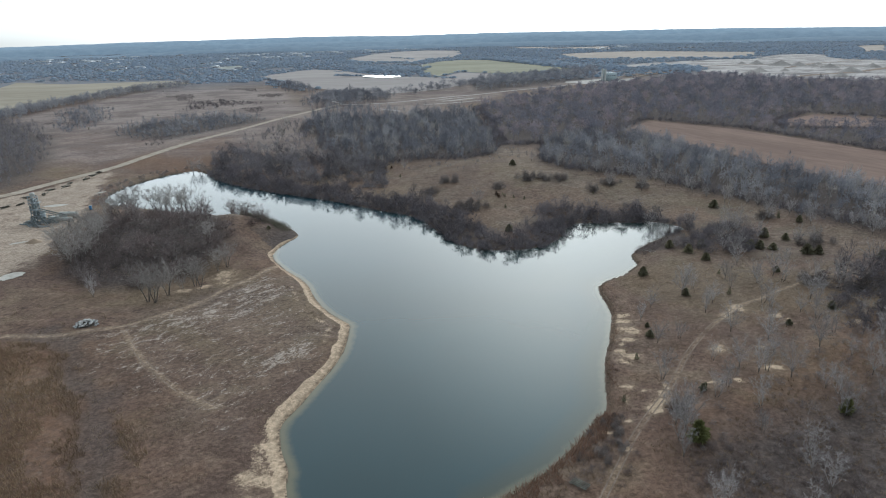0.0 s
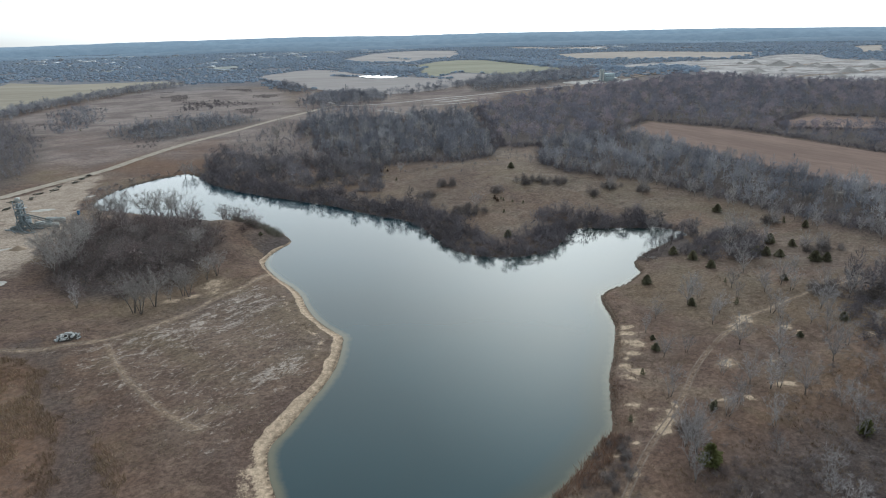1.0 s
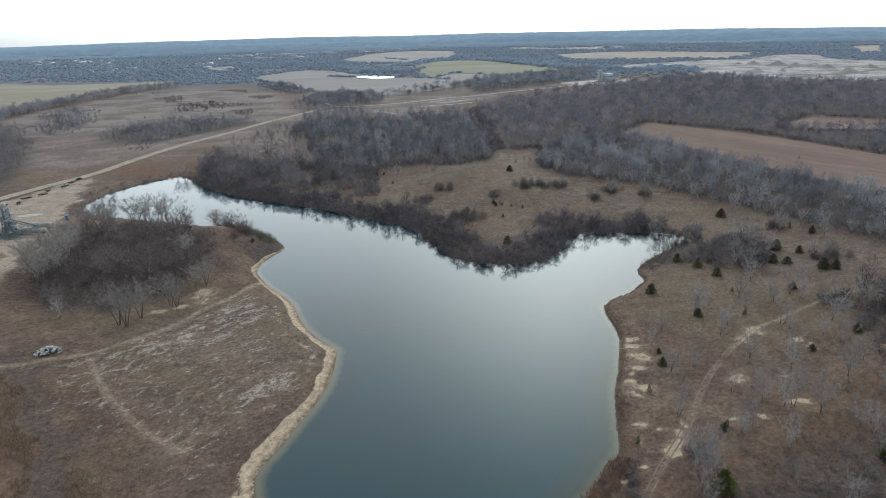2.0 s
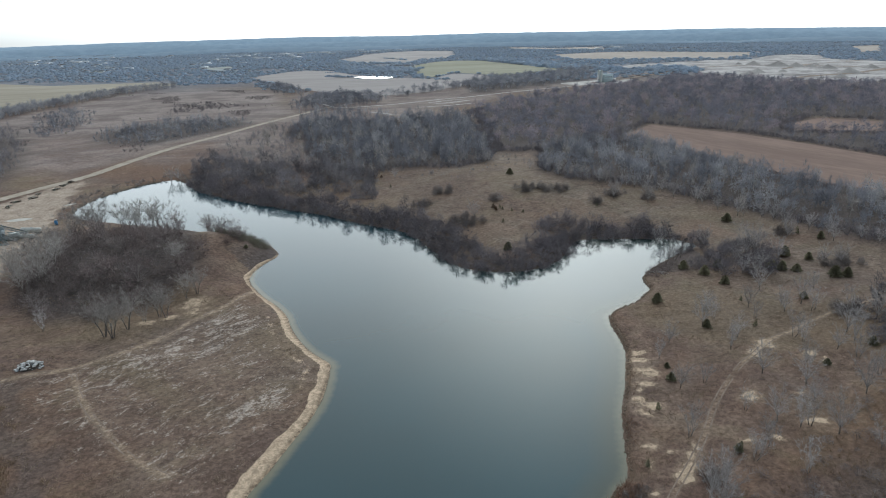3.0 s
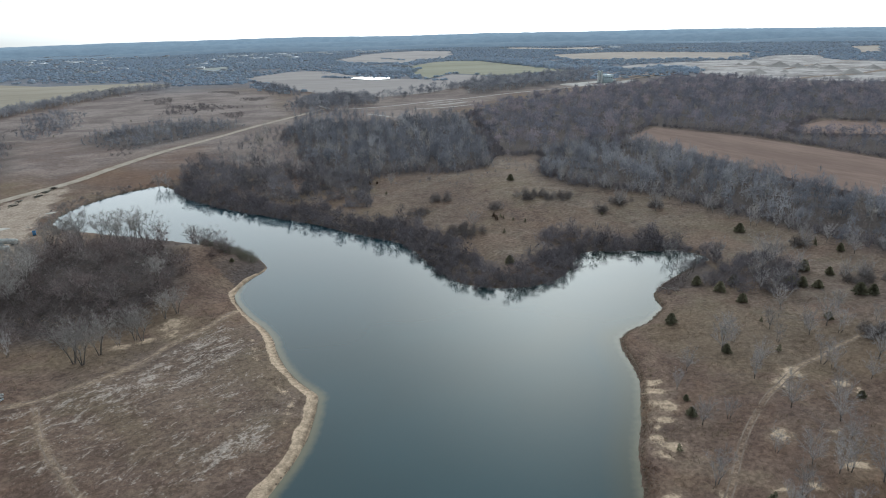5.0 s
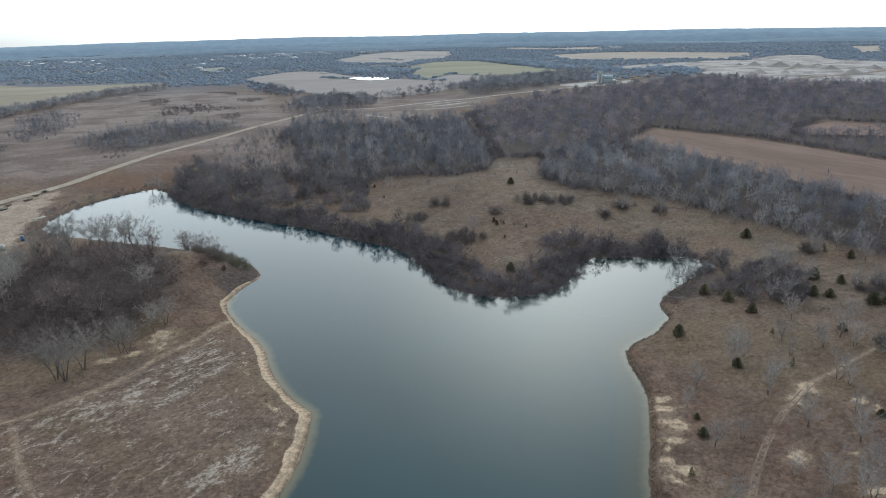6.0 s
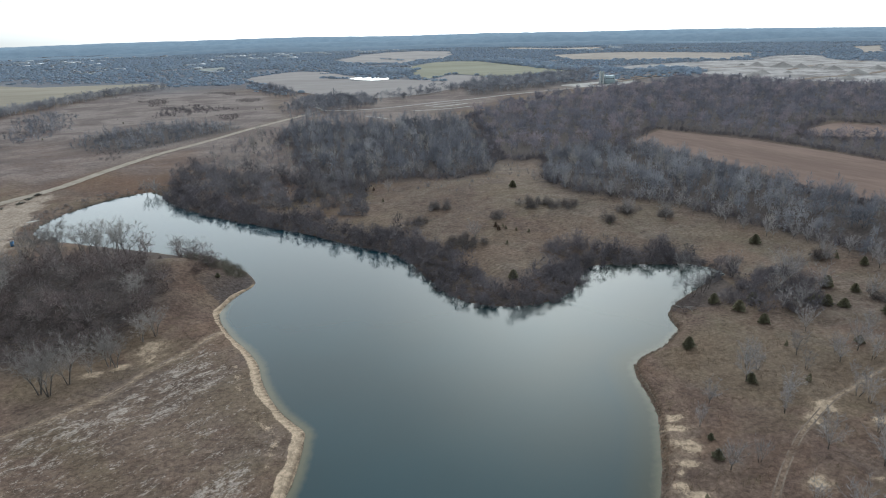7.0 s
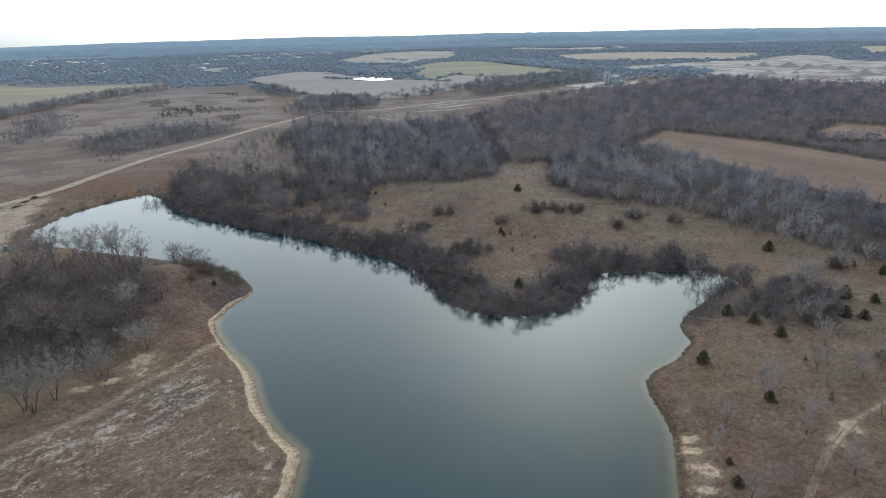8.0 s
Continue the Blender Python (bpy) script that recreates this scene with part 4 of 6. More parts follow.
def wood_template(seed, tall, wide, twigs, width, low=0.3, upright=0.6, reach=1.0):
    """A light bare tree for a wood: a stem, a few limbs, and a rounded crown of fine twigs."""
    rnd = random.Random(seed)
    s = Shape()
    s.limb((0, 0, -0.3), (rnd.gauss(0, 0.2), rnd.gauss(0, 0.2), tall * 0.55), 0.011 * tall, 0.006 * tall, 3)
    mid, up = tall * (0.5 + low / 2), tall * (0.5 - low / 2)
    lumps = [rnd.uniform(0.72, 1.15) for _ in range(7)]
    for n in range(6):
        b = 6.283 * (n + rnd.random()) / 6
        p = Vector((0, 0, tall * rnd.uniform(low * 0.8, 0.5)))
        s.sliver(p, p + Vector((math.cos(b) * wide * 0.7, math.sin(b) * wide * 0.7, (tall - p.z) * rnd.uniform(0.5, 0.8))), 0.009 * tall, rnd)
    for n in range(twigs // 12):  # broad slivers added inside to block light and darken the crown
        b, k = rnd.uniform(0, 6.283), rnd.random() ** 0.5
        p = Vector((math.cos(b) * wide * 0.5 * k, math.sin(b) * wide * 0.5 * k, tall * rnd.uniform(0.15, 0.6)))
        d = Vector((rnd.gauss(0, 0.7), rnd.gauss(0, 0.7), rnd.gauss(0.5, 0.6))).normalized() * tall * 0.08
        s.sliver(p - d, p + d, 0.06 * tall, rnd)
    heads = [(6.283 * (k + 0.7 * rnd.random()) / 5, rnd.uniform(-0.3, 0.75)) for k in range(5)] + [(0, 0.97)]
    for n in range(twigs):
        b, c = rnd.choice(heads)
        b, c = (b + rnd.gauss(0, 0.42)) % 6.283, max(-0.8, min(1, c + rnd.gauss(0, 0.2)))
        flat = math.sqrt(1 - c * c) * lumps[int(b / 6.283 * 6.99)]
        r = rnd.random() ** 0.4
        p = Vector((math.cos(b) * flat * wide * r, math.sin(b) * flat * wide * r, mid + c * up * r))
        d = Vector((math.cos(b) * flat * 0.7 + rnd.gauss(0, 0.35), math.sin(b) * flat * 0.7 + rnd.gauss(0, 0.35), upright + 0.5 * c + rnd.gauss(0, 0.25))).normalized()
        ln = reach * tall * rnd.uniform(0.08, 0.17)
        s.sliver(p - d * ln * 0.6, p + d * ln * 0.4, width * rnd.uniform(0.7, 1.3), rnd)
    return s.arrays()


def shrub_template(seed, tall, wide, twigs, width, core=1.0):
    """A rounded bush: a few canes from the ground and a dome of short fine twigs."""
    rnd = random.Random(seed)
    s = Shape()
    lumps = [rnd.uniform(0.65, 1.15) for _ in range(6)]
    for c in range(9):
        a, k = rnd.uniform(0, 6.283), rnd.uniform(0.1, 0.38)
        s.sliver((0.3 * math.cos(a), 0.3 * math.sin(a), -0.1), (math.cos(a) * wide * k, math.sin(a) * wide * k, tall * rnd.uniform(0.6, 0.95)), width * 1.2, rnd)
    for n in range(int(core * twigs / 9)):  # broad slivers added low inside, blocking light so the bush darkens within
        a, k = rnd.uniform(0, 6.283), rnd.random() ** 0.5
        p = Vector((math.cos(a) * wide * 0.4 * k, math.sin(a) * wide * 0.4 * k, tall * rnd.uniform(0.05, 0.42)))
        d = Vector((rnd.gauss(0, 1), rnd.gauss(0, 1), rnd.gauss(0, 0.6))).normalized() * tall * 0.22
        s.sliver(p - d, p + d, 0.06 * tall, rnd)
    for n in range(twigs):
        a, e = rnd.uniform(0, 6.283), rnd.random()
        k = lumps[int(a / 6.283 * 5.99)] * rnd.random() ** 0.4
        flat = math.sqrt(1 - e * e)
        p = Vector((math.cos(a) * wide * 0.5 * flat * k, math.sin(a) * wide * 0.5 * flat * k, tall * (0.08 + 0.85 * e) * (0.4 + 0.6 * k)))
        d = Vector((math.cos(a) * flat + rnd.gauss(0, 0.5), math.sin(a) * flat + rnd.gauss(0, 0.5), 0.5 + e * 0.5 + rnd.gauss(0, 0.35))).normalized()
        ln = tall * rnd.uniform(0.1, 0.24)
        s.sliver(p - d * ln * 0.5, p + d * ln * 0.5, width * rnd.uniform(0.7, 1.3), rnd)
    return s.arrays()


def far_template(seed, domes, sides, tufts):
    """A distant clump of crowns: uneven low domes set with broad bundles of twigs."""
    rnd = random.Random(seed)
    s = Shape()
    for c in range(domes):
        cx, cy, r, h = rnd.gauss(0, 3.2) * (domes > 1), rnd.gauss(0, 3.2) * (domes > 1), rnd.uniform(4.2, 7.4), rnd.uniform(3.6, 6.0)
        n = len(s.v)
        for k, z in ((1.0, 0.2), (0.78, 0.72)):
            for i in range(sides):
                a, q = 6.283 * (i + 0.5 * (z > 0.5)) / sides, rnd.uniform(0.75, 1.2)
                s.v.append(Vector((cx + r * k * q * math.cos(a), cy + r * k * q * math.sin(a), h * z * rnd.uniform(0.85, 1.1))))
        s.v.append(Vector((cx, cy, h)))
        for i in range(sides):
            j = (i + 1) % sides
            s.f += [(n + i, n + j, n + sides + i), (n + j, n + sides + j, n + sides + i), (n + sides + i, n + sides + j, n + 2 * sides)]
    for n in range(tufts):
        a, k = rnd.uniform(0, 6.283), rnd.random() ** 0.5
        p = Vector((6.5 * k * math.cos(a), 6.5 * k * math.sin(a), rnd.uniform(2.4, 5.0)))
        d = Vector((rnd.gauss(0, 0.5), rnd.gauss(0, 0.5), rnd.gauss(0.9, 0.3))).normalized() * rnd.uniform(2.2, 3.6)
        s.sliver(p - d * 0.5, p + d * 0.5, rnd.uniform(0.7, 1.3), rnd)
    return s.arrays()


def cedar_kind(name, label, seed, tall, wide, mat, n=420):
    """An evergreen: short trunk and a ragged cone of drooping sprays."""
    rnd = random.Random(seed)
    t, c = Shape(), Shape()
    t.limb((0, 0, -0.2), (0, 0, tall * 0.85), 0.04 * tall, 0.01 * tall, 5)
    bulge = [rnd.uniform(0.75, 1.2) for _ in range(9)]
    for i in range(n):
        u = rnd.random() ** 1.15
        a = rnd.uniform(0, 6.283)
        r = wide * (1.03 - u) ** 0.5 * bulge[int(a / 6.283 * 8.99)] * rnd.uniform(0.55, 1.0)
        p = Vector((math.cos(a) * r * 0.45, math.sin(a) * r * 0.45, tall * (0.06 + 0.9 * u)))
        q = Vector((math.cos(a + rnd.gauss(0, 0.25)) * r, math.sin(a + rnd.gauss(0, 0.25)) * r, p.z + rnd.uniform(-0.02, 0.1) * tall))
        c.sliver(q, p, 0.16 * wide * rnd.uniform(0.8, 1.6), rnd)
        c.sliver(p, q, 0.22 * wide * rnd.uniform(0.8, 1.6), rnd)
    ob = thing(name, label, "tree")
    part("trunk", t.mesh("trunk", M_TRUNK), ob)
    part("crown", c.mesh("crown", mat), ob)
    return ob


def off_tracks(x, y, gap=2.5):
    ok = shore_distance(x, y) > 0.6
    for line in (ROAD, TRACK_W, TRACK_S, TRACK_E, YARDROAD):
        ok &= line_distance(line, x, y) > gap
    for outline in FIELDS.values():
        ok &= ~inside(outline, x, y)
    return ok & ~inside(YARD, x, y)


rnd = random.Random(11)
# --- tall trees standing apart
COTTON = [bare_tree_kind("cottonwood_tree", "pale grey leafless cottonwood with several leaning stems", s, 12.0, 4.0, 3, 8, 13, 0.045, 0.4, M_PALETWIG, -0.1, 0.6) for s in (1, 2, 3)]
BARE = [bare_tree_kind("bare_tree", "leafless grey deciduous tree with a rounded crown", s, 9.6, 3.2, 1, 13, 12, 0.042, 0.2, None, 0.0, 0.6) for s in (4, 5, 6)]
SAPLING = [bare_tree_kind("sapling", "slender leafless grey sapling in dry grass", s, 7.8, 1.8, 2, 6, 11, 0.036, 0.16, None, 0.3, 0.55) for s in (7, 8, 9)]
for x, y in ((-97.2, 178), (-94.4, 177), (-92.6, 182), (-87.8, 191.7), (-85.8, 191.4), (-136, 204), (-133, 210), (-135, 221), (-142, 210), (-146, 216), (-150, 220), (-146, 226), (-143, 232), (-150, 240)):
    planted(COTTON, x, y, rnd, 0.85, 1.12)
planted(SAPLING, -116, 180.5, rnd, 1.1, 1.2)
planted(SAPLING, -90.6, 187.8, rnd, 0.8, 0.9)
for x, y in ((-84, 203), (-81.5, 205.5)):
    planted(COTTON, x, y, rnd, 0.7, 0.8)
for x, y in ((-150, 268), (-146, 271), (-134, 267), (-130, 270), (-127, 275), (-154, 264), (-123.5, 276)):
    planted(COTTON, x, y, rnd, 1.25, 1.5)
for x, y in ((-117, 275.5), (-103, 274.5), (-95, 269.5)):
    planted(COTTON, x, y, rnd, 0.75, 0.85)
# the grey tree spreading over the bay thicket, stems at the water, lone trees of the meadow and of the slope above the lake
for x, y, s in ((107, 235, 1.5), (101, 229, 1.0), (112, 240, 1.2), (117, 231, 1.1), (96, 246, 1.0)):
    planted(BARE, x, y, rnd, s, s * 1.05)
DEAD = [bare_tree_kind("dead_tree", "dark dead tree standing at the water's edge", s, 9.0, 1.9, 2, 5, 6, 0.05, 0.3, M_DEAD, 0.1, 0.7) for s in (31, 32)]
for x, y in ((76.8, 230.6), (81.1, 233.6), (84, 236.4)):
    planted(DEAD, x, y, rnd, 0.95, 1.15)
for x, y, s in ((-62, 358, 1.35), (-70, 366, 1.0), (-95, 382, 1.0), (-112, 392, 1.1), (-52, 345, 0.9), (-84, 350, 0.8), (-128, 420, 1.1), (-104, 372, 0.8), (-30, 362, 0.9), (78, 310, 1.1), (93, 305, 1.1), (133, 256, 0.9), (97.5, 204, 1.0)):
    planted(BARE, x, y, rnd, s * 0.95, s * 1.05)
for x, y in ((70, 179.5), (88.3, 191.5), (57.8, 170.8), (53, 148.5), (68.6, 135), (82.8, 123.5), (74.2, 153.4), (104, 192), (65, 96), (78, 129), (80, 141.7), (102, 217), (99, 219), (46.8, 109.7), (45.5, 112), (82, 255), (129, 225),
             (106, 222), (95, 311), (80, 317), (134, 259), (134, 223), (-50, 375), (-40, 385), (11, 284), (117, 178), (122, 184), (103, 140), (96, 128), (-166, 386), (-159, 383), (-163, 389)):
    planted(BARE, x, y, rnd, 0.75, 1.1)
# --- pale trees along the edge of the woods
for x0, y0, x1, y1, n in ((49, 366, 103, 325, 16), (103, 325, 165, 228, 24), (30, 396, -50, 388, 18), (-50, 388, -140, 436, 16), (62, 436, 100, 466, 8)):
    for k in range(n):
        f = (k + rnd.random()) / n
        planted(BARE, x0 + f * (x1 - x0) + rnd.gauss(0, 2.5), y0 + f * (y1 - y0) + rnd.gauss(0, 3.5), rnd, 0.6, 1.0)
# --- saplings over the eastern bank
for x, y in ((50, 117), (58, 122), (66, 118), (62, 126), (72, 132), (84, 121), (92, 118)):
    planted(SAPLING, x, y, rnd, 1.0, 1.3)
sx, sy = spots([(40, 95), (52, 170), (75, 190), (110, 205), (170, 190), (150, 120), (110, 70), (45, 70)], 9.5, 5, 0.62)
ok = off_tracks(sx, sy, 2) & (shore_distance(sx, sy) > 5)
for x, y in list(zip(sx[ok], sy[ok]))[:95]:
    planted(SAPLING + BARE[:1] * int(x > 75), x, y, rnd, 0.75, 1.35)
# --- trees of the wooded mound
BALD = [(-125, 276), (-110, 268), (-97, 246), (-84, 240), (-70, 240)]
mx, my = spots(MOUND, 6.8, 6, 0.9)
ok = off_tracks(mx, my) & (my < 260) & (line_distance(BALD, mx, my) > 5)
BROWN = [bare_tree_kind("brown_bare_tree", "leafless brown-grey tree in the thicket on the mound", s, 7.6, 3.6, 1, 11, 13, 0.05, 0.18, M_BROWNTWIG) for s in (14, 15, 16)]
for x, y in list(zip(mx[ok], my[ok]))[:110]:
    planted(BROWN * 2 + (COTTON + BARE) * int(x < -138 or rnd.random() < 0.12) * 2, x, y, rnd, 0.65, 1.1)
# --- evergreens
CEDAR = [cedar_kind("cedar", "dark green cedar standing in dry grass", s, 2.9, 1.75, M_CEDAR, 520) for s in (1, 2)]
SMALL_CEDAR = [cedar_kind("small_cedar", "small dark cedar in dry meadow grass", s, 1.7, 0.7, M_CEDAR, 160) for s in (3, 4)]
RUST_CEDAR = [cedar_kind("brown_cedar", "small brown-tinged cedar in the meadow", 5, 2.2, 0.9, M_DRYCEDAR, 180)]
PINE = [cedar_kind("young_pine", "fresh green young pine among bare brush", 6, 3.4, 1.7, M_PINE)]
for x, y, s in ((63, 197, 1), (52, 152, .7), (53, 158, .45), (89, 210, .95), (86, 219, 1.1), (118, 277, 1.25), (143, 251, 1.0), (121, 235, 1.3), (127, 230, .9), (125, 211, 1.25), (129, 211, 1.1), (113, 221, 1.1),
                (146, 203, 1.2), (56, 125, .6), (33, 355, 1.1), (22, 247, 1.0), (107, 196, .7), (107, 164, .8), (131, 185, .7), (81, 225, 1.0), (110, 222, 1.1), (93, 225, 1.0), (91, 156, .55), (71, 179, .8), (-78, 246, .5), (117, 219, .9)):
    planted(CEDAR, x, y, rnd, s, s * 1.05)
for x, y in ((-31, 344), (23, 297), (24, 295), (23, 279), (30, 255), (28, 293), (33, 291), (-204, 759), (-210, 752), (75, 190), (84, 178), (68, 300), (140, 262), (138, 258), (88, 196), (45, 140), (37, 121), (57, 126), (-330, 560), (-300, 575), (-290, 590), (-276, 640), (-262, 655), (-310, 655)):
    planted(SMALL_CEDAR, x, y, rnd, 0.8, 1.25)
for x, y in ((-42, 366), (21, 294), (-38, 366), (20, 297)):
    planted(RUST_CEDAR, x, y, rnd, 0.8, 1.2)
planted(PINE, 48, 106.5, rnd, 1.35, 1.35)
planted(PINE, 82, 114, rnd, 1.0, 1.0)

# --- woods, too many to count
TW = [wood_template(s, 10.5 + (s % 3), 2.7 + 0.35 * (s % 4), 150, 0.11, 0.16, 0.8) for s in range(6)]
TR = [wood_template(s + 20, 9.5, 3.7 + 0.3 * (s % 3), 130, 0.33, 0.3, 0.4, 0.7) for s in range(6)]
TM = [wood_template(s + 100, 6.6, 3.0 + 0.3 * (s % 3), 250, 0.078, 0.1, 0.4) for s in range(5)]
TC = [shrub_template(s + 120, 3.0, 5.2, 44, 0.17) for s in range(4)]
TS = [shrub_template(s + 40, 3.7, 5.4, 230, 0.078) for s in range(5)]
TN = [shrub_template(s + 140, 3.7, 5.4, 260, 0.06, 0.3) for s in range(5)]
TB = [shrub_template(s + 60, 4.4, 5.4, 110, 0.12) for s in range(4)]
TF = [far_template(s + 80, 2, 6, 7) for s in range(6)]
TFF = [far_template(s + 90, 1, 5, 1) for s in range(6)]


def wood(name, poly, step, templates, lo, hi, mat, seed, label, keep=0.9, gap=4.0):
    x, y = spots(poly, step, seed, keep, 0.7)
    x, y = x + 5 * waves(x, y, 38, seed + 200), y + 7 * waves(x, y, 30, seed + 300)
    ok = off_tracks(x, y, gap) & ~inside(CLEARING, x, y)
    x, y = x[ok], y[ok]
    young = (0.6 + 0.4 * ease(line_distance(poly, x, y, True) + 6 * waves(x, y, 15, seed + 400), 0, 18)) * (1 + 0.18 * waves(x, y, 42, seed + 600))  # lower trees towards the edge
    stuff(name, scattered(name, x, y, templates, lo, hi, mat, seed, young), label, "trees")


wood("bare_wood", W_CENTRE, 4.9, TW + TR[:2], 0.4, 1.2, M_WOODS, 1, "dense wood of tall bare grey trees beyond the lake")
wood("bare_wood", W_EAST, 4.7, TW + TR[:3], 0.4, 1.1, M_WOODS, 2, "belt of bare grey trees along the ploughed field")
wood("russet_wood", W_RUSSET, 9.2, TR, 0.75, 1.45, M_RUSSET, 3, "broad wood of bare russet-grey oaks", 0.95)
wood("bare_wood", W_WEST, 5.6, TW + TM, 0.45, 0.95, M_SLOPE, 4, "thicket of slender bare trees beside the meadow", 0.75)
wood("shrub_thicket", W_SCRUB, 5.0, TW[:3] + TB + TM[:2], 0.35, 0.8, M_SLOPE, 10, "thin grey scrub and young bare trees above the lake", 0.6)
wood("bare_wood", W_ROADSIDE, 6.5, TW, 0.5, 0.95, M_WOODS, 11, "thin wood of bare trees beside the gravel road", 0.6)
wood("shrub_thicket", SHRUBS_A, 4.4, TW[:3] + TB, 0.35, 0.85, M_WOODS, 5, "grey scrub of young bare trees on the meadow", 0.8)
wood("shrub_thicket", SHRUBS_B, 5.0, TW[:3] + TB, 0.4, 0.9, M_WOODS, 6, "grey scrub of young bare trees on the meadow", 0.85)
wood("shrub_thicket", SHRUBS_C, 6.0, TB, 0.6, 1.1, M_SHRUB, 7, "low dark scrub on the meadow", 0.6)
wood("shrub_thicket", [(-62, 372), (-30, 388), (8, 382), (27, 402), (36, 445), (48, 405), (46, 372), (26, 366), (4, 352), (-26, 358), (-52, 350)], 4.6, TB + TM[:2], 0.25, 0.55, M_SLOPE, 15, "thin bare scrub where the wood meets the meadow", 0.42)
wood("pale_trees", W_CENTRE, 15, TW, 0.85, 1.3, M_PALETWIG, 12, "tall pale bare trees standing out of the wood", 0.55)
wood("pale_trees", W_EAST, 15, TW, 0.75, 1.15, M_PALETWIG, 13, "tall pale bare trees standing out of the wood", 0.5)
wood("pale_trees", W_SCRUB, 16, TW, 0.6, 1.1, M_PALETWIG, 14, "pale bare trees standing out of the scrub", 0.5)
wood("copse", COPSE, 7.0, TR, 0.9, 1.4, M_WOODS, 8, "copse of bare trees where the road bends")
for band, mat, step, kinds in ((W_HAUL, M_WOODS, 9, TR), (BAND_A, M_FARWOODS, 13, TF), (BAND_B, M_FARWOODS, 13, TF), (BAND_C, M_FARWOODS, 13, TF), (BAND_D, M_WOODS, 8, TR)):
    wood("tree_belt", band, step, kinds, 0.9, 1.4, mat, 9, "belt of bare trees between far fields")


def hedge(line, width, step, seed, label, mat=M_WOODS, kinds=TR, lo=0.5, hi=1.3):
    p = np.array(line, float)
    seg = np.r_[0, np.cumsum(np.hypot(*np.diff(p, axis=0).T))]
    rs = np.random.RandomState(seed)
    s = rs.uniform(0, seg[-1], int(seg[-1] / step))
    x = np.interp(s, seg, p[:, 0]) + rs.normal(0, width, len(s))
    y = np.interp(s, seg, p[:, 1]) + rs.normal(0, width, len(s))
    stuff("hedgerow", scattered("hedgerow", x, y, kinds, lo, hi, mat, seed), label, "hedgerow")


# undergrowth along the edges of the woods
for poly, seed in ((W_CENTRE, 51), (W_EAST, 52), (W_RUSSET, 53)):
    x, y = spots(poly, 3.4, seed, 0.85)
    ok = off_tracks(x, y, 4) & (line_distance(poly, x, y, True) < 9) & (np.hypot(x, y) < 700)
    stuff("undergrowth", scattered("undergrowth", x[ok], y[ok], TC, 0.7, 1.5, M_SHRUB, seed), "dark leafless undergrowth at the foot of the wood", "shrubs")


hedge([(-186, 1240), (-152, 1196), (-122, 1171), (-90, 1206)], 2, 3.2, 30, "low dark trees and weeds at the edge of a pond", M_WOODS, TF, 0.12, 0.32)
hedge(HEDGE_W, 8, 0.9, 31, "bare hedgerow trees along a hayfield")
for n, (line, step) in enumerate((([(-149, 771), (-125, 778), (-100, 784), (-83, 793)], 2.2), ([(-77, 804), (-75, 806)], 1.5), ([(-66, 840), (-55, 838), (-43, 842)], 2.4), ([(-36, 877), (-21, 889), (-7, 901)], 2.2), ([(5, 923), (30, 979), (64, 1010), (92, 1045)], 3.0))):
    hedge(line, 3.5 if n != 1 else 0.6, step * 0.5, 70 + n, "row of round bare trees at the edge of a stubble field", M_WOODS, TR, 0.6, 1.0)
hedge(HEDGE_N, 9, 4.5, 32, "bare trees along the haul road")
for n, (line, width, step) in enumerate((([(-260, 1460), (-196, 1470), (-133, 1490), (-56, 1500)], 14, 5), ([(-235, 1296), (-185, 1250)], 6, 4), ([(-215, 2190), (-111, 2050)], 10, 14), ([(-28, 1195), (-13, 1130)], 5, 6),
                                         ([(-115, 1790), (-4, 1930), (100, 2010)], 9, 12), ([(100, 2010), (198, 1793), (273, 1590)], 12, 7), ([(-15, 2280), (118, 2370), (349, 2270)], 16, 9),
                                         ([(-463, 1140), (-394, 1160), (-349, 1204)], 12, 6), ([(-326, 1141), (-270, 1030), (-214, 916)], 9, 5), ([(405, 2500), (634, 2468), (839, 2451)], 20, 9), ([(440, 1740), (570, 1670), (712, 1660), (842, 1826)], 10, 14))):
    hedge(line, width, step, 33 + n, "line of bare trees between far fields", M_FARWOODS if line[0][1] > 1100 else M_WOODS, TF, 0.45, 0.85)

# --- dark shrubs: lake shore, mound, meadow
bx, by = spots([(-172, 290), (-175, 400), (100, 400), (110, 250), (80, 236), (58, 250), (40, 215), (-10, 215), (-40, 280), (-100, 310), (-150, 370)], 2.7, 12, 1.0)
bd = shore_distance(bx, by)
rim = (bd > -2.4) & (bd < 15 + 7 * waves(bx, by, 45, 17)) & ~((bx < -150) & (by > 360)) & ~((bx > 84) & (bd > 4))
stuff("shore_thicket", scattered("shore_thicket", bx[rim], by[rim], TS * 2 + TM, 0.4, 1.5, M_SHRUB, 12, (0.92 + 0.3 * waves(bx[rim], by[rim], 17, 47)) * (0.62 + 0.38 * ease(bd[rim], -1, 7))), "dark leafless shrubs crowding the lake shore", "shrubs")
fx, fy = spots([(-160, 400), (100, 280), (95, 246), (58, 250), (40, 215), (-10, 215), (-40, 280), (-100, 310), (-150, 355)], 2.1, 99, 1.0)
fd = shore_distance(fx, fy)
ok = (fd > -1.6) & (fd < 1.6)
stuff("shore_thicket", scattered("shore_thicket", fx[ok], fy[ok], TM + TS, 0.35, 0.72, M_SHRUB, 99), "dark bare shrubs overhanging the water's edge", "shrubs")
wx, wy = spots([(-200, 300), (-200, 400), (-150, 400), (-155, 360), (-185, 330), (-180, 300)], 2.8, 18, 0.6)
wd_ = shore_distance(wx, wy)
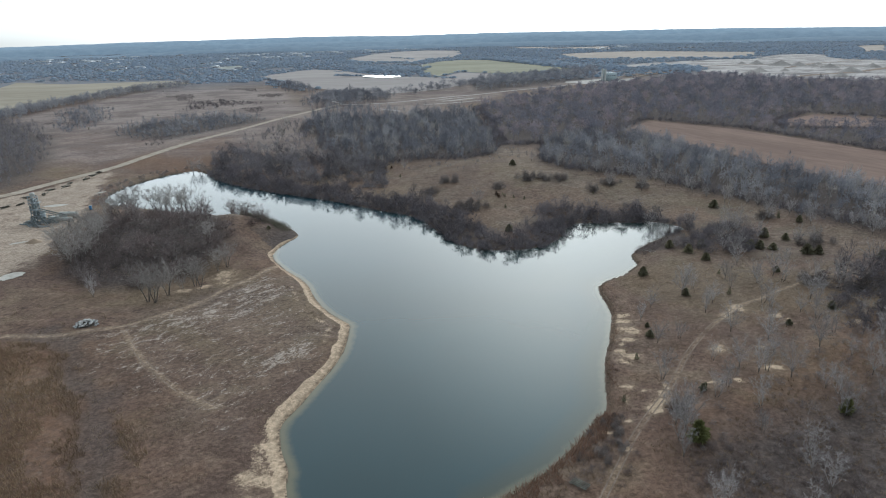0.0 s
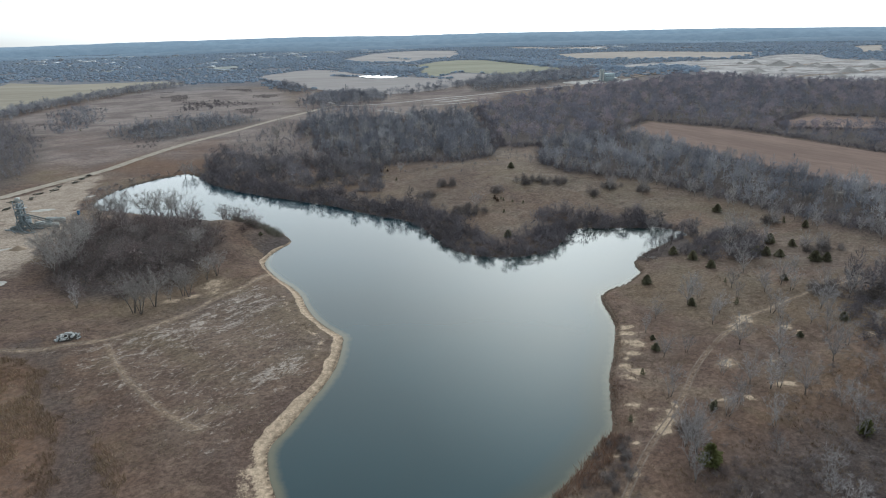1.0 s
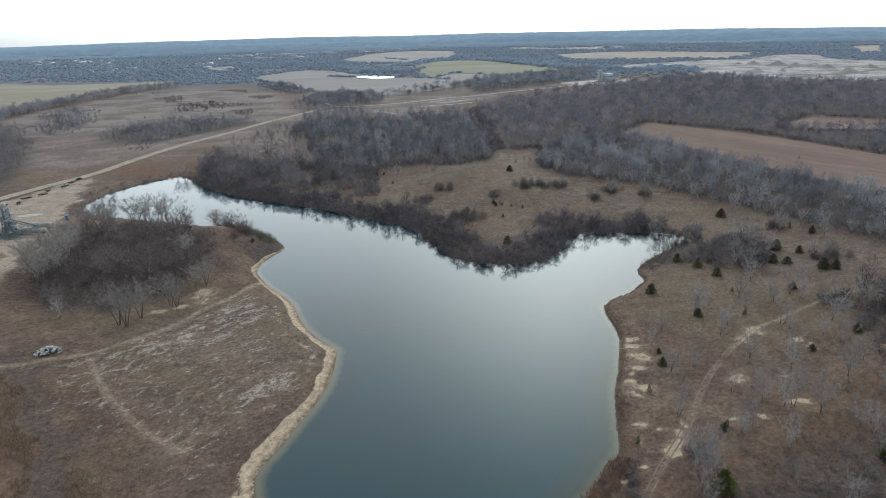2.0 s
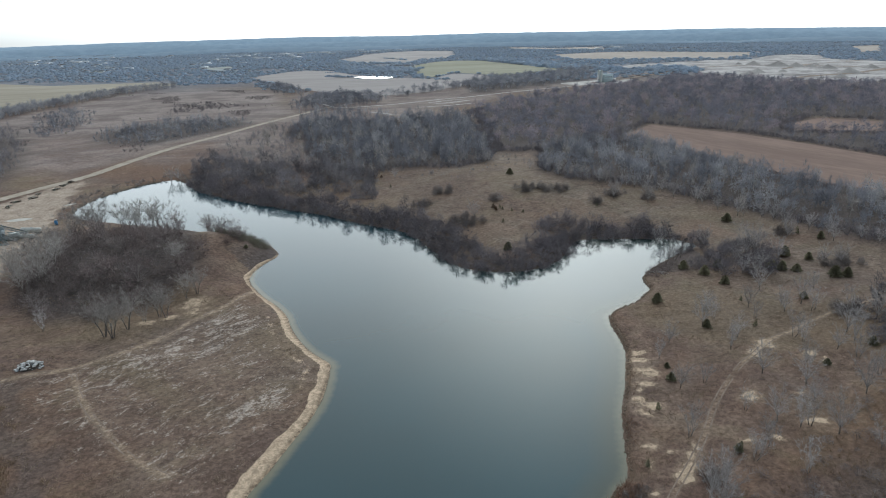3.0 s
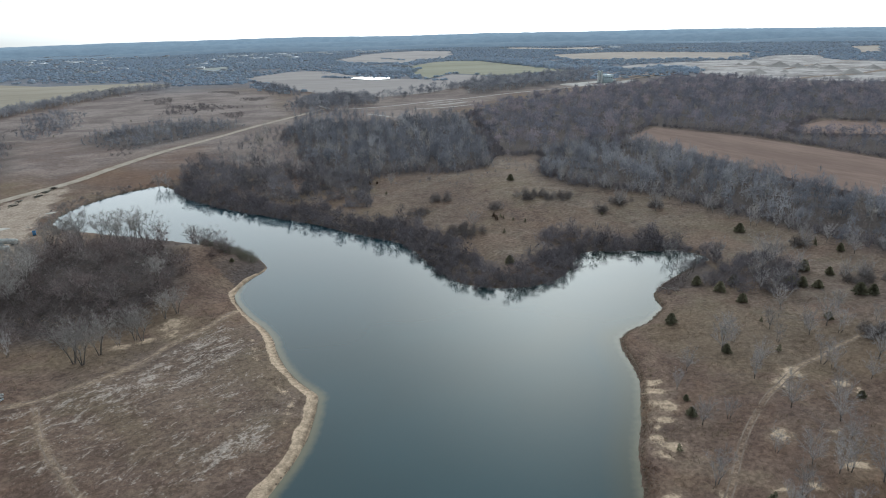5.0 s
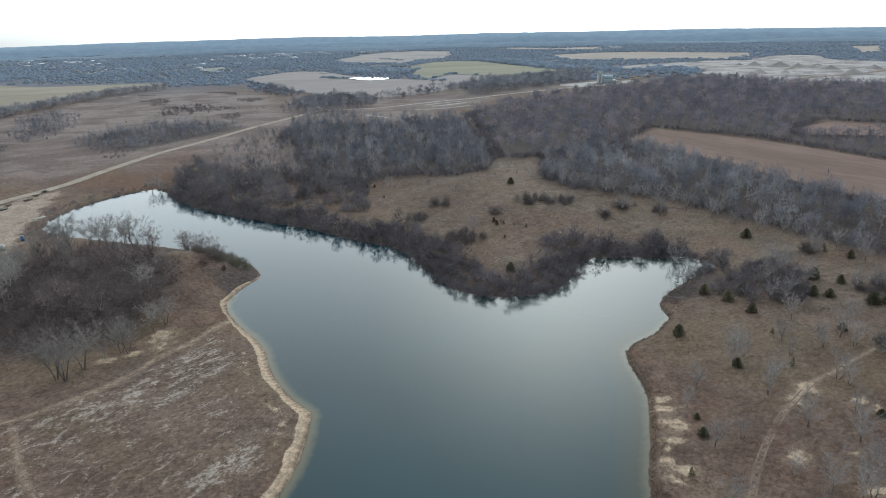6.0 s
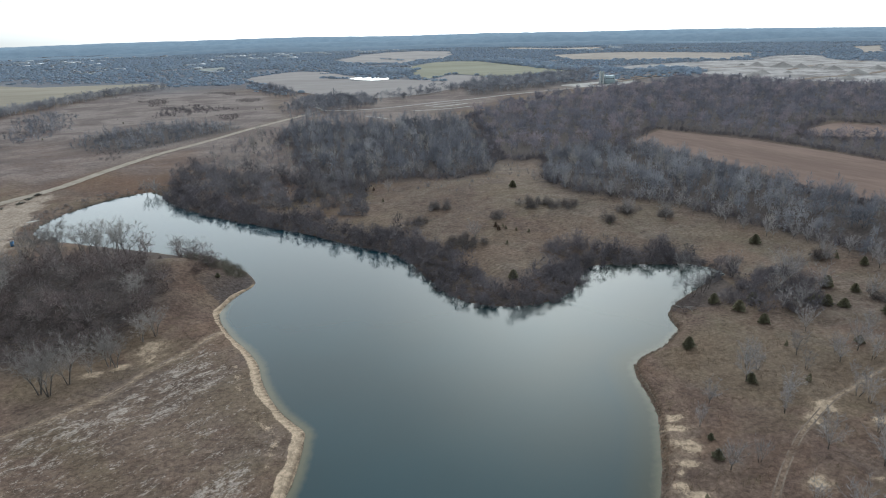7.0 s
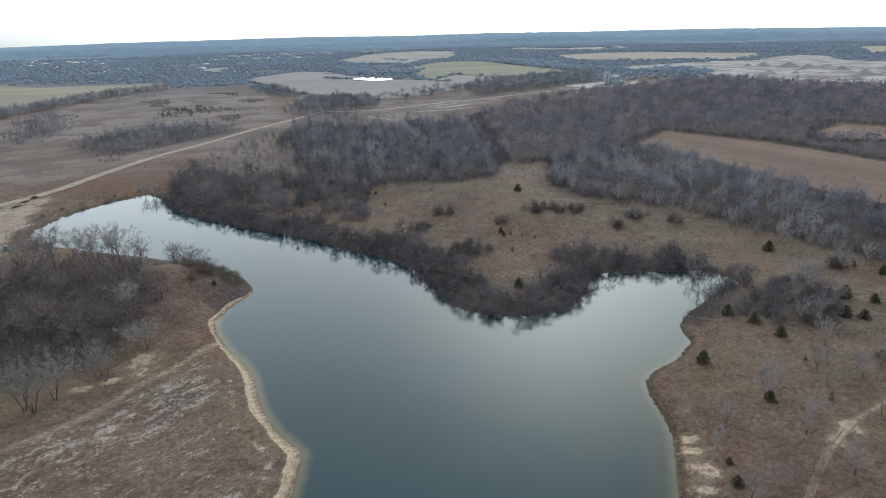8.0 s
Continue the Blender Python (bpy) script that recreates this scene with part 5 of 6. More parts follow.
ok = (wd_ > -0.4) & (wd_ < 11) & off_tracks(wx, wy, 2)
stuff("shore_scrub", scattered("shore_scrub", wx[ok], wy[ok], TS, 0.2, 0.6, M_SCRUB, 18), "low brown scrub round the lake end", "shrubs")
wx, wy = spots([(-95, 258), (-86, 252), (-76, 250), (-69, 254), (-70, 262), (-78, 270), (-96, 273)], 2.2, 19, 0.9)
ok = shore_distance(wx, wy) > 0.3
stuff("shore_scrub", scattered("shore_scrub", wx[ok], wy[ok], TS, 0.4, 1.0, M_OLIVE, 19), "low dark scrub on the point below the mound", "shrubs")
cx, cy = spots([(-160, 385), (-60, 330), (-36, 322), (-45, 385), (-60, 395), (-100, 420), (-140, 434), (-165, 445)], 3.2, 13, 0.95)
ok = (shore_distance(cx, cy) > 14) & (waves(cx, cy, 38, 27) + 0.5 * waves(cx, cy, 15, 26) > -0.3)
stuff("shrub_thicket", scattered("shrub_thicket", cx[ok], cy[ok], TS + TM, 0.45, 1.5, M_SLOPE, 13), "grey-brown scrub on the slope above the lake", "shrubs")
hx, hy = spots(MOUND, 3.6, 14, 0.95)
ok = off_tracks(hx, hy) & ~inside([(-118, 262), (-98, 240), (-84, 236), (-90, 250), (-105, 268)], hx, hy) & (waves(hx, hy, 21, 29) + 0.5 * waves(hx, hy, 8, 28) > -0.3) & (line_distance(BALD, hx, hy) > 2.5)
stuff("mound_thicket", scattered("mound_thicket", hx[ok], hy[ok], TN * 2 + TM, 0.5, 1.4, M_MOUND, 14, 0.9 + 0.35 * waves(hx[ok], hy[ok], 14, 30)), "dense dark leafless thicket over the mound", "shrubs")
nx, ny = spots([(66.5, 218), (68, 226), (77, 233), (82, 230), (76, 222), (70, 217)], 1.7, 131, 0.85)
ok = shore_distance(nx, ny) > -0.3
stuff("shore_scrub", scattered("shore_scrub", nx[ok], ny[ok], TN, 0.25, 0.6, M_BRUSH, 132), "dark low brush on the cape below the bay", "shrubs")
ex, ey = spots([(83, 226), (90, 236), (99, 243), (112, 251), (120, 240), (115, 224), (108, 215), (94, 215.5), (86, 219)], 2.7, 15, 0.95)
ok = shore_distance(ex, ey) > 0.5
ex, ey = ex[ok], ey[ok]
stuff("bay_thicket", scattered("bay_thicket", ex, ey, TS + TM[:2], 0.5, 1.1, M_SHRUB, 15), "dark leafless thicket behind the bay", "shrubs")
SHRUB_MESHES = [tri_mesh("shrub", tv, tf, M_BUSH, tint=np.zeros(len(tv))) for tv, tf in (shrub_template(s + 160, 4.2, 3.9, 270, 0.06, 0.5) for s in range(5))]
for x, y, r in ((7, 280, 8), (-3, 326, 6), (38, 323, 6), (47, 322, 6), (56, 322, 5), (68, 304, 4), (80, 316, 6), (95, 310, 4), (-13, 306, 5), (22, 308, 3), (134, 259, 4), (134, 222, 7), (113, 184, 6), (128, 178, 9), (140, 168, 10), (120, 160, 6), (30, 109, 4), (32, 113, 3), (26, 102, 4), (32, 104, 3), (47, 117, 2.5)):
    ang_ = np.random.RandomState(int(x * 7 + y)).uniform(0, 6.283, int(r * r * 0.27) + 3)
    rad = r * 0.75 * np.sqrt(np.random.RandomState(int(x + y * 3)).rand(len(ang_)))
    for dx, dy in zip(1.3 * rad * np.cos(ang_), rad * np.sin(ang_)):
        ob = tagged(new("shrub", rnd.choice(SHRUB_MESHES)), "bare dark rounded shrub in dry meadow grass", "shrub", "meadow shrubs")
        ob.matrix_basis = standing(x + dx, y + dy, rnd.uniform(0, 360), rnd.uniform(0.7, 1.3) * (0.5 if y < 115 else 1.0))

mx, my = spots([(-470, 560), (-480, 900), (-450, 1080), (-240, 940), (-190, 760), (-180, 600), (-225, 440), (-330, 470)], 3.4, 61, 1.0)
ok = off_tracks(mx, my, 6) & (waves(mx * 0.6 + my * 0.25, my, 90, 62) + 0.35 * waves(mx, my, 30, 63) > 0.72)
stuff("meadow_scrub", scattered("meadow_scrub", mx[ok], my[ok], TC, 0.4, 0.9, M_SCRUB, 61), "low grey-brown scrub dotted over the rough meadow", "shrubs")

# --- the wooded, settled distance
fx, fy = spots([(-2900, 1000), (-2900, 3700), (2900, 3700), (2900, 900), (1000, 700), (660, 880), (920, 1250), (940, 1500), (700, 1200), (300, 1090), (-20, 1000), (-480, 1180), (-560, 1290), (-900, 1300), (-900, 1100), (-560, 620), (-800, 500)], 17.5, 41, 1.0)
fr = np.hypot(fx, fy)
keep = (waves(fx, fy, 420, 33) + 0.6 * waves(fx, fy, 130, 34) > -0.9) & ~inside(QUARRY, fx, fy) & (np.abs(fx) < 0.78 * fy + 120)
for outline in list(FIELDS.values()) + LOTS:
    keep &= ~inside(outline, fx, fy)
fx, fy, fr = fx[keep], fy[keep], fr[keep]
# The haze over these woods is in their base colour.
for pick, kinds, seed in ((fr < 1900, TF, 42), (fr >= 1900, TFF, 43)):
    stuff("far_woods", scattered("far_woods", fx[pick], fy[pick], kinds, 0.9, 1.35, M_FARWOODS, seed, np.clip(fr[pick] / 2600, 0.6, 1.0)), "haze-tinted blue-grey bare woods spreading to the horizon", "woods")

# --- dry grass and weeds over the near banks
def tuft_template(seed, tall, blades, width):
    rnd = random.Random(seed)
    s = Shape()
    for n in range(blades):
        a = rnd.uniform(0, 6.283)
        p = Vector((rnd.gauss(0, 0.22), rnd.gauss(0, 0.22), -0.03))
        s.sliver(p, p + Vector((math.cos(a) * tall * 0.45, math.sin(a) * tall * 0.45, tall * rnd.uniform(0.6, 1.0))), width, rnd)
    return s.arrays()


TG = [tuft_template(s, 0.55, 5, 0.09) for s in range(4)]
TT = [tuft_template(s + 10, 1.2, 6, 0.1) for s in range(4)]
ex, ey = spots([(104, 150), (113, 186), (143, 200), (176, 192), (165, 140), (130, 122)], 3.0, 16, 0.85)
ok = off_tracks(ex, ey, 2)
stuff("east_thicket", scattered("east_thicket", ex[ok], ey[ok], TS + TW[:2], 0.4, 1.1, M_SHRUB, 16), "dark leafless scrub on the eastern bank", "shrubs")
ex, ey = spots([(40, 80), (48, 112), (90, 140), (118, 158), (140, 130), (120, 75)], 3.4, 17, 0.6)
ok = off_tracks(ex, ey, 1.5)
stuff("bank_scrub", scattered("bank_scrub", ex[ok], ey[ok], TN, 0.25, 0.7, M_SCRUB, 17), "low grey-brown scrub over the eastern bank", "shrubs")
for poly, seed in (([(20, 94), (24, 104), (31, 114), (38, 113), (34, 100), (27, 88)], 111), ([(41, 92), (46, 104), (60, 108), (80, 106), (70, 84)], 112)):
    x, y = spots(poly, 1.6, seed, 0.7)
    ok = off_tracks(x, y, 1.6)
    stuff("low_brush", scattered("low_brush", x[ok], y[ok], TN, 0.2, 0.5, M_BRUSH, seed), "low dark leafless brush beside the shore track", "shrubs")
rx, ry = spots(BRUSH_W, 0.6, 86, 0.9)
ok = (rx > -125) & (ry > 80) & off_tracks(rx, ry, 1.5) & (waves(rx, ry, 19, 87) + 0.4 * waves(rx, ry, 5, 88) > -0.35) & (line_distance([(-112, 156), (-101, 146), (-84, 120), (-70, 98), (-60, 70)], rx + 5 * waves(rx, ry, 24, 66), ry + 3 * waves(rx, ry, 13, 67)) > 3.5 + 2 * waves(rx, ry, 11, 69))
stuff("rust_weeds", scattered("rust_weeds", rx[ok], ry[ok], TT[:3], 0.5, 1.1, M_RUSTGRASS, 86), "dense stand of rust-brown dead weeds", "weeds")
qx, qy = spots([(-135, 75), (-135, 200), (-80, 215), (-60, 250), (60, 205), (110, 215), (150, 190), (150, 75)], 1.15, 81, 0.9)
qd = shore_distance(qx, qy)
low = (qd > 2.5) & off_tracks(qx, qy, 1.2) & (waves(qx, qy, 9, 82) + 0.7 * waves(qx, qy, 31, 83) > 0.15) & ~inside(PALE, qx, qy)
stuff("dry_grass", scattered("dry_grass", qx[low], qy[low], TG, 0.6, 1.3, M_GRASS, 82), "tufts of dry tan grass over the lake banks", "grass")
wd = (qd > 0.8) & off_tracks(qx, qy, 1.5) & (inside(BRUSH_E, qx, qy) | ((qy < 112) & (qx > 5) & (qd < 9))) & (waves(qx, qy, 17, 84) + 0.6 * waves(qx, qy, 6, 85) > -0.1)
stuff("rust_weeds", scattered("rust_weeds", qx[wd], qy[wd], TT, 0.45, 0.95, M_RUSTGRASS, 83), "standing rust-brown dead weeds", "weeds")

nx, ny = spots([(-6, 80), (4, 90), (20, 104), (31, 117), (36, 116), (28, 100), (14, 84)], 0.55, 121, 0.95)
nd = shore_distance(nx, ny)
ok = (nd > -0.6) & (nd < 3.6 + 1.2 * waves(nx, ny, 8, 122)) & (waves(nx, ny, 11, 123) > -0.55)
stuff("reeds", scattered("reeds", nx[ok], ny[ok], TT, 0.7, 1.4, M_REED, 124), "dense red-brown reeds along the near water edge", "reeds")
nx, ny = spots([(36, 118), (33, 126), (38, 145), (44, 166), (47, 166), (42, 145), (40, 126)], 0.8, 125, 0.9)
nd = shore_distance(nx, ny)
ok = (nd > 0.2) & (nd < 2.6) & (waves(nx, ny, 9, 126) > 0.0)
stuff("reeds", scattered("reeds", nx[ok], ny[ok], TT, 0.35, 0.8, M_REED, 127), "thin red-brown weeds on the eroded bank", "reeds")

# --- clods and stones along the eastern and far western water line
ST = []
for k in range(3):
    r_ = random.Random(k)
    s_ = Shape()
    s_.v = [Vector((r_.uniform(0.6, 1) * math.cos(6.283 * i / 5), r_.uniform(0.6, 1) * math.sin(6.283 * i / 5), -0.2)) for i in range(5)] + [Vector((r_.uniform(-0.2, 0.2), r_.uniform(-0.2, 0.2), 0.75))]
    s_.f = [(i, (i + 1) % 5, 5) for i in range(5)]
    ST.append(s_.arrays())
kx, ky = spots([(20, 88), (30, 130), (42, 192), (60, 236), (80, 236), (70, 190), (55, 120), (25, 85)], 0.5, 91, 1.0)
kd = shore_distance(kx, ky)
ok = (kd > -0.4) & (kd < 0.6) & (waves(kx, ky, 4, 99) + 0.6 * waves(kx, ky, 1.6, 100) > -0.15)
M_STONE = wood_of("dark_wet_stone", (0.055, 0.042, 0.033), (0.22, 0.175, 0.135))
stuff("bank_stones", scattered("bank_stones", kx[ok], ky[ok], ST, 0.14, 0.5, M_STONE, 92, 1 + 0.5 * ease(ky[ok], 165, 180)), "dark clods and stones along the eroded bank", "stones")
kx, ky = spots([(-45, 84), (-20, 84), (-20, 180), (-60, 262), (-80, 262), (-76, 215)], 0.5, 93, 1.0)
kd = shore_distance(kx, ky)
ok = (kd > -0.2) & (kd < 0.28) & (waves(kx, ky, 9, 94) + 0.5 * waves(kx, ky, 3, 95) > -0.5)
stuff("bank_clods", scattered("bank_clods", kx[ok], ky[ok], ST, 0.16, 0.42, M_STONE, 96), "dark turf clods along the sandy water line", "clods")
kx, ky = spots([(-205, 300), (-205, 400), (-150, 400), (-150, 385), (-180, 370), (-180, 300)], 0.8, 97, 1.0)
kd = shore_distance(kx, ky)
ok = (kd > -0.8) & (kd < 0.8) & (waves(kx, ky, 14, 98) > -0.2)
stuff("bank_stones", scattered("bank_stones", kx[ok], ky[ok], ST, 0.4, 1.2, M_STONE, 98), "dark stones round the narrow end of the lake", "stones")


# ---------------- built things ----------------
class Solid(Shape):
    def box(self, at, size, turn=0.0, tip=0.0):
        m = pose(*at, 0, tip, turn)
        n = len(self.v)
        a, b, c = (v / 2 for v in size)
        k = min(a, b, c) * 0.12
        for z, s in ((-c, 1), (c - k, 1), (c, 0)):
            o = 0 if s else k
            self.v += [m @ Vector((x, y, z)) for x, y in ((-a + o, -b + o), (a - o, -b + o), (a - o, b - o), (-a + o, b - o))]
        for r in (0, 4):
            for i in range(4):
                j = (i + 1) % 4
                self.f += [(n + r + i, n + r + j, n + r + 4 + j), (n + r + i, n + r + 4 + j, n + r + 4 + i)]
        self.f += [(n, n + 2, n + 1), (n, n + 3, n + 2), (n + 8, n + 9, n + 10), (n + 8, n + 10, n + 11)]
        return self

    def turned(self, p, q, profile, sides=14):
        """A body of revolution from p to q; profile: pairs of place along it, 0 to 1, and radius."""
        p, q = Vector(p), Vector(q)
        d = (q - p).normalized()
        u = d.orthogonal().normalized()
        w = d.cross(u)
        n = len(self.v)
        for s, r in profile:
            for i in range(sides):
                a = 6.2832 * i / sides
                self.v.append(p.lerp(q, s) + r * (math.cos(a) * u + math.sin(a) * w))
        for k in range(len(profile) - 1):
            for i in range(sides):
                a, b = n + k * sides + i, n + k * sides + (i + 1) % sides
                self.f += [(a, b, b + sides), (a, b + sides, a + sides)]
        for k, c in ((0, p.lerp(q, profile[0][0])), (len(profile) - 1, p.lerp(q, profile[-1][0]))):
            self.v.append(c)
            self.f += [(len(self.v) - 1, n + k * sides + i, n + k * sides + (i + 1) % sides) for i in range(sides)]
        return self

    def bar(self, p, q, r, sides=4):
        return self.turned(p, q, [(0, r), (1, r)], sides)


M_STEEL = plain("weathered_blue_grey_steel", (0.36, 0.41, 0.43), 0.6, 0.1, 0.5)
M_TANK = plain("off_white_tank_paint", (0.6, 0.62, 0.6), 0.45)
M_RUBBER = plain("black_rubber", (0.03, 0.03, 0.03), 0.8)
M_BLUE = plain("blue_plastic", (0.1, 0.29, 0.58), 0.4)
M_CONCRETE = plain("pale_concrete", (0.62, 0.62, 0.61), 0.9)
M_PLANK = plain("grey_green_planks", (0.2, 0.21, 0.18), 0.85)
M_SHEET = plain("pale_blue_sheet_metal", (0.55, 0.66, 0.7), 0.5)
M_WALL = plain("white_siding", (0.76, 0.79, 0.83), 0.7, 0, 0.15)
M_ROOF = plain("grey_shingle_roof", (0.32, 0.33, 0.35), 0.85)
M_GRAVEL = two_tone("grey_gravel_heap", (0.29, 0.275, 0.265), (0.46, 0.44, 0.425), 0.05, 0.95, 0.1, 0.6)
M_DEBRIS = plain("dark_scrap_wood", (0.08, 0.07, 0.06), 0.9)


def solid(name, build, mat, parent, label=""):
    s = Solid()
    build(s)
    return part(name, s.mesh(name, mat), parent, label)


def lattice(s, p, q, w, bays, r):
    """A square lattice girder from p to q."""
    p, q = Vector(p), Vector(q)
    d = (q - p).normalized()
    u = d.orthogonal().normalized() if abs(d.z) < 0.95 else Vector((1, 0, 0))
    v = d.cross(u).normalized()
    ring = [u * (a * w / 2) + v * (b * w / 2) for a, b in ((-1, -1), (1, -1), (1, 1), (-1, 1))]
    for o in ring:
        s.bar(p + o, q + o, r)
    for k in range(bays):
        a, b = p.lerp(q, k / bays), p.lerp(q, (k + 1) / bays)
        for i in range(4):
            s.bar(a + ring[i], b + ring[(i + 1) % 4], r * 0.7, 3)
            s.bar(b + ring[i], b + ring[(i + 1) % 4], r * 0.7, 3)
    return s


def batch_plant(x, y):
    ob = thing("batch_plant", "dismantled blue-grey steel batching plant with lattice tower and conveyors", "machinery", at=standing(x, y, -8))
    solid("tower", lambda s: lattice(s, (0, 0, 0), (0, 0, 12.5), 2.7, 8, 0.17), M_STEEL, ob, "square steel lattice tower")
    for bx, by, bz, bw, bh in ((0.3, -0.2, 4.6, 1.7, 2.4), (-0.2, 0.2, 7.8, 1.5, 2.0), (0.2, 0.1, 10.6, 1.6, 1.6)):
        solid("housing", lambda s: s.box((bx, by, bz), (bw, bw, bh), 12), M_STEEL, ob, "sheet-steel machine housing")
    solid("bin", lambda s: s.box((0.2, 0, 13.2), (1.5, 1.5, 1.7)), M_TANK, ob, "pale top housing")
    for z in (3.0, 6.2, 9.4):
        solid("platform", lambda s: s.box((0.5, 0, z), (4.4, 3.4, 0.14)), M_STEEL, ob)
        for e in (-1.65, 1.65):
            solid("handrail", lambda s: s.bar((-1.6, e, z + 1.05), (2.6, e, z + 1.05), 0.05).bar((-1.6, e, z), (-1.6, e, z + 1.05), 0.05).bar((2.6, e, z), (2.6, e, z + 1.05), 0.05), M_STEEL, ob)
    solid("ladder", lambda s: [s.bar((1.5, e, 0), (1.5, e, 12.6), 0.05) for e in (-0.25, 0.25)] + [s.bar((1.5, -0.25, 0.5 + 0.6 * i), (1.5, 0.25, 0.5 + 0.6 * i), 0.03) for i in range(20)], M_STEEL, ob)
    for hx, hy, hz in ((2.9, 0.4, 2.0), (4.6, -1.6, 1.2)):
        solid("hopper", lambda s: s.turned((hx, hy, hz), (hx, hy, hz + 3.4), [(0, 0.35), (0.5, 1.25), (1, 1.25)], 8), M_STEEL, ob, "steel weigh hopper")
    for p, q in (((2.0, 0.6, 6.0), (12.5, 3.0, 2.6)), ((1.5, -1.0, 4.4), (10.5, -6.5, 0.8)), ((3.5, -1.5, 3.2), (12.0, -3.6, 1.6)), ((-1.5, -1.5, 3.0), (6.0, -8.0, 0.8)), ((-2.6, -3.0, 0.8), (8.0, -9.0, 0.8)), ((4.0, 1.8, 2.4), (10.0, 6.0, 0.9))):
        conveyor = solid("conveyor", lambda s: lattice(s, p, q, 0.95, 8, 0.09), M_STEEL, ob, "lattice conveyor girder")
        solid("belt", lambda s: s.bar((p[0], p[1], p[2] + 0.55), (q[0], q[1], q[2] + 0.55), 0.14, 4), M_PLANK, conveyor)
    for bx, by, ln, tn in ((-2.5, -5.0, 6, -8), (5, -5.8, 7, -30), (-4, 0.8, 4, 70), (7.5, -0.6, 5, 10), (1.5, -7.2, 5, -34), (9.2, -7.4, 4, 20)):
        solid("frame", lambda s: s.box((bx, by, 0.4), (ln, 0.3, 0.8), tn).box((bx + 0.3, by + 1.0, 0.3), (ln * 0.8, 0.25, 0.5), tn + 5), M_STEEL, ob, "loose steel frame section")
    for k, (bx, by, bz) in enumerate(((-1.6, 1.6, 4.0), (-1.9, -1.4, 6.5), (1.9, 1.7, 8.0), (-1.7, 0.2, 10.5))):
        solid("duct", lambda s: s.bar((bx, by, 0.4), (bx * 0.6, by * 0.6, bz + 1.5), 0.22, 8).bar((bx * 0.6, by * 0.6, bz + 1.5), (0, 0, bz + 2.2), 0.2, 8), M_STEEL, ob, "leaning steel duct")
    for p, q in (((-3.5, -4.5, 0.9), (5.5, -3.2, 1.5)), ((0.5, -5.2, 0.7), (9.5, -4.2, 2.2)), ((3.0, -2.6, 0.6), (11.0, 0.8, 3.2)), ((-4.5, -2.4, 0.6), (-1.0, 4.5, 1.2))):
        solid("girder", lambda s: lattice(s, p, q, 0.7, 7, 0.08), M_STEEL, ob, "fallen lattice girder")
    solid("cabin", lambda s: s.box((7.0, 2.0, 1.3), (3.4, 2.2, 2.6), 20), M_TANK, ob, "small white control cabin")


def tank_trailer(x, y, turn, size):
    ob = thing("tank_trailer", "off-white cylindrical tank trailer parked in the yard", "trailer", "tank trailers", standing(x, y, turn, size))
    tank = solid("tank", lambda s: s.turned((-5.4, 0, 2.1), (5.4, 0, 2.1), [(0, 0.3), (0.012, 0.8), (0.04, 1.15), (0.96, 1.15), (0.988, 0.8), (1, 0.3)], 18), M_TANK, ob)
    solid("hatch", lambda s: s.turned((0.5, 0, 3.2), (0.5, 0, 3.45), [(0, 0.35), (1, 0.35)]), M_STEEL, tank)
    solid("chassis", lambda s: s.box((0, 0, 0.85), (9.6, 1.0, 0.3)), M_STEEL, ob)
    for ax in (3.2, 4.4):
        for e in (-0.95, 0.95):
            wheel = solid("wheel", lambda s: s.turned((ax, e - 0.2, 0.5), (ax, e + 0.2, 0.5), [(0, 0.35), (0.1, 0.5), (0.9, 0.5), (1, 0.35)]), M_RUBBER, ob)
            solid("rim", lambda s: s.turned((ax, e - 0.22, 0.5), (ax, e + 0.22, 0.5), [(0, 0.26), (1, 0.26)]), M_TANK, wheel)
    solid("landing_leg", lambda s: s.bar((-3.6, 0.4, 0), (-3.6, 0.4, 0.8), 0.08).bar((-3.6, -0.4, 0), (-3.6, -0.4, 0.8), 0.08), M_STEEL, ob)


def toilet_cabin(x, y):
    ob = thing("toilet_cabin", "bright blue portable toilet cabin at the yard edge", "portable toilet", at=standing(x, y, 25))
    solid("cabin", lambda s: s.box((0, 0, 1.1), (1.15, 1.15, 2.2)), M_BLUE, ob)
    solid("roof", lambda s: s.box((0, 0, 2.28), (1.25, 1.25, 0.16)), M_TANK, ob, "pale domed roof")
    solid("door", lambda s: s.box((0, -0.59, 1.1), (0.75, 0.05, 1.9)), M_BLUE, ob)
    solid("skid", lambda s: s.box((0, 0, 0.05), (1.3, 1.3, 0.1)), M_RUBBER, ob)


def rubble_pile(x, y):
    rnd = random.Random(5)
    ob = thing("rubble_pile", "heap of pale broken concrete beside the field track", "rubble", at=standing(x, y))
    for i in range(85):
        r, a = rnd.random() ** 0.6, rnd.uniform(0, 6.283)
        px, py = 3.3 * r * math.cos(a), 2.7 * r * math.sin(a)
        sz = rnd.uniform(0.25, 0.85)
        m = Solid().box((0, 0, 0), (sz, sz * rnd.uniform(0.5, 0.9), sz * rnd.uniform(0.25, 0.6)), rnd.uniform(0, 360), rnd.uniform(-35, 35))
        piece = part("chunk", m.mesh("chunk", M_CONCRETE if rnd.random() < 0.8 else M_STEEL), ob)
        piece.location = (px, py, 1.4 * (1 - r) + 0.15)
    solid("earth", lambda s: s.turned((0, 0, -0.2), (0, 0, 1.0), [(0, 2.9), (0.5, 2.0), (1, 0.4)], 12), M_DEBRIS, ob)


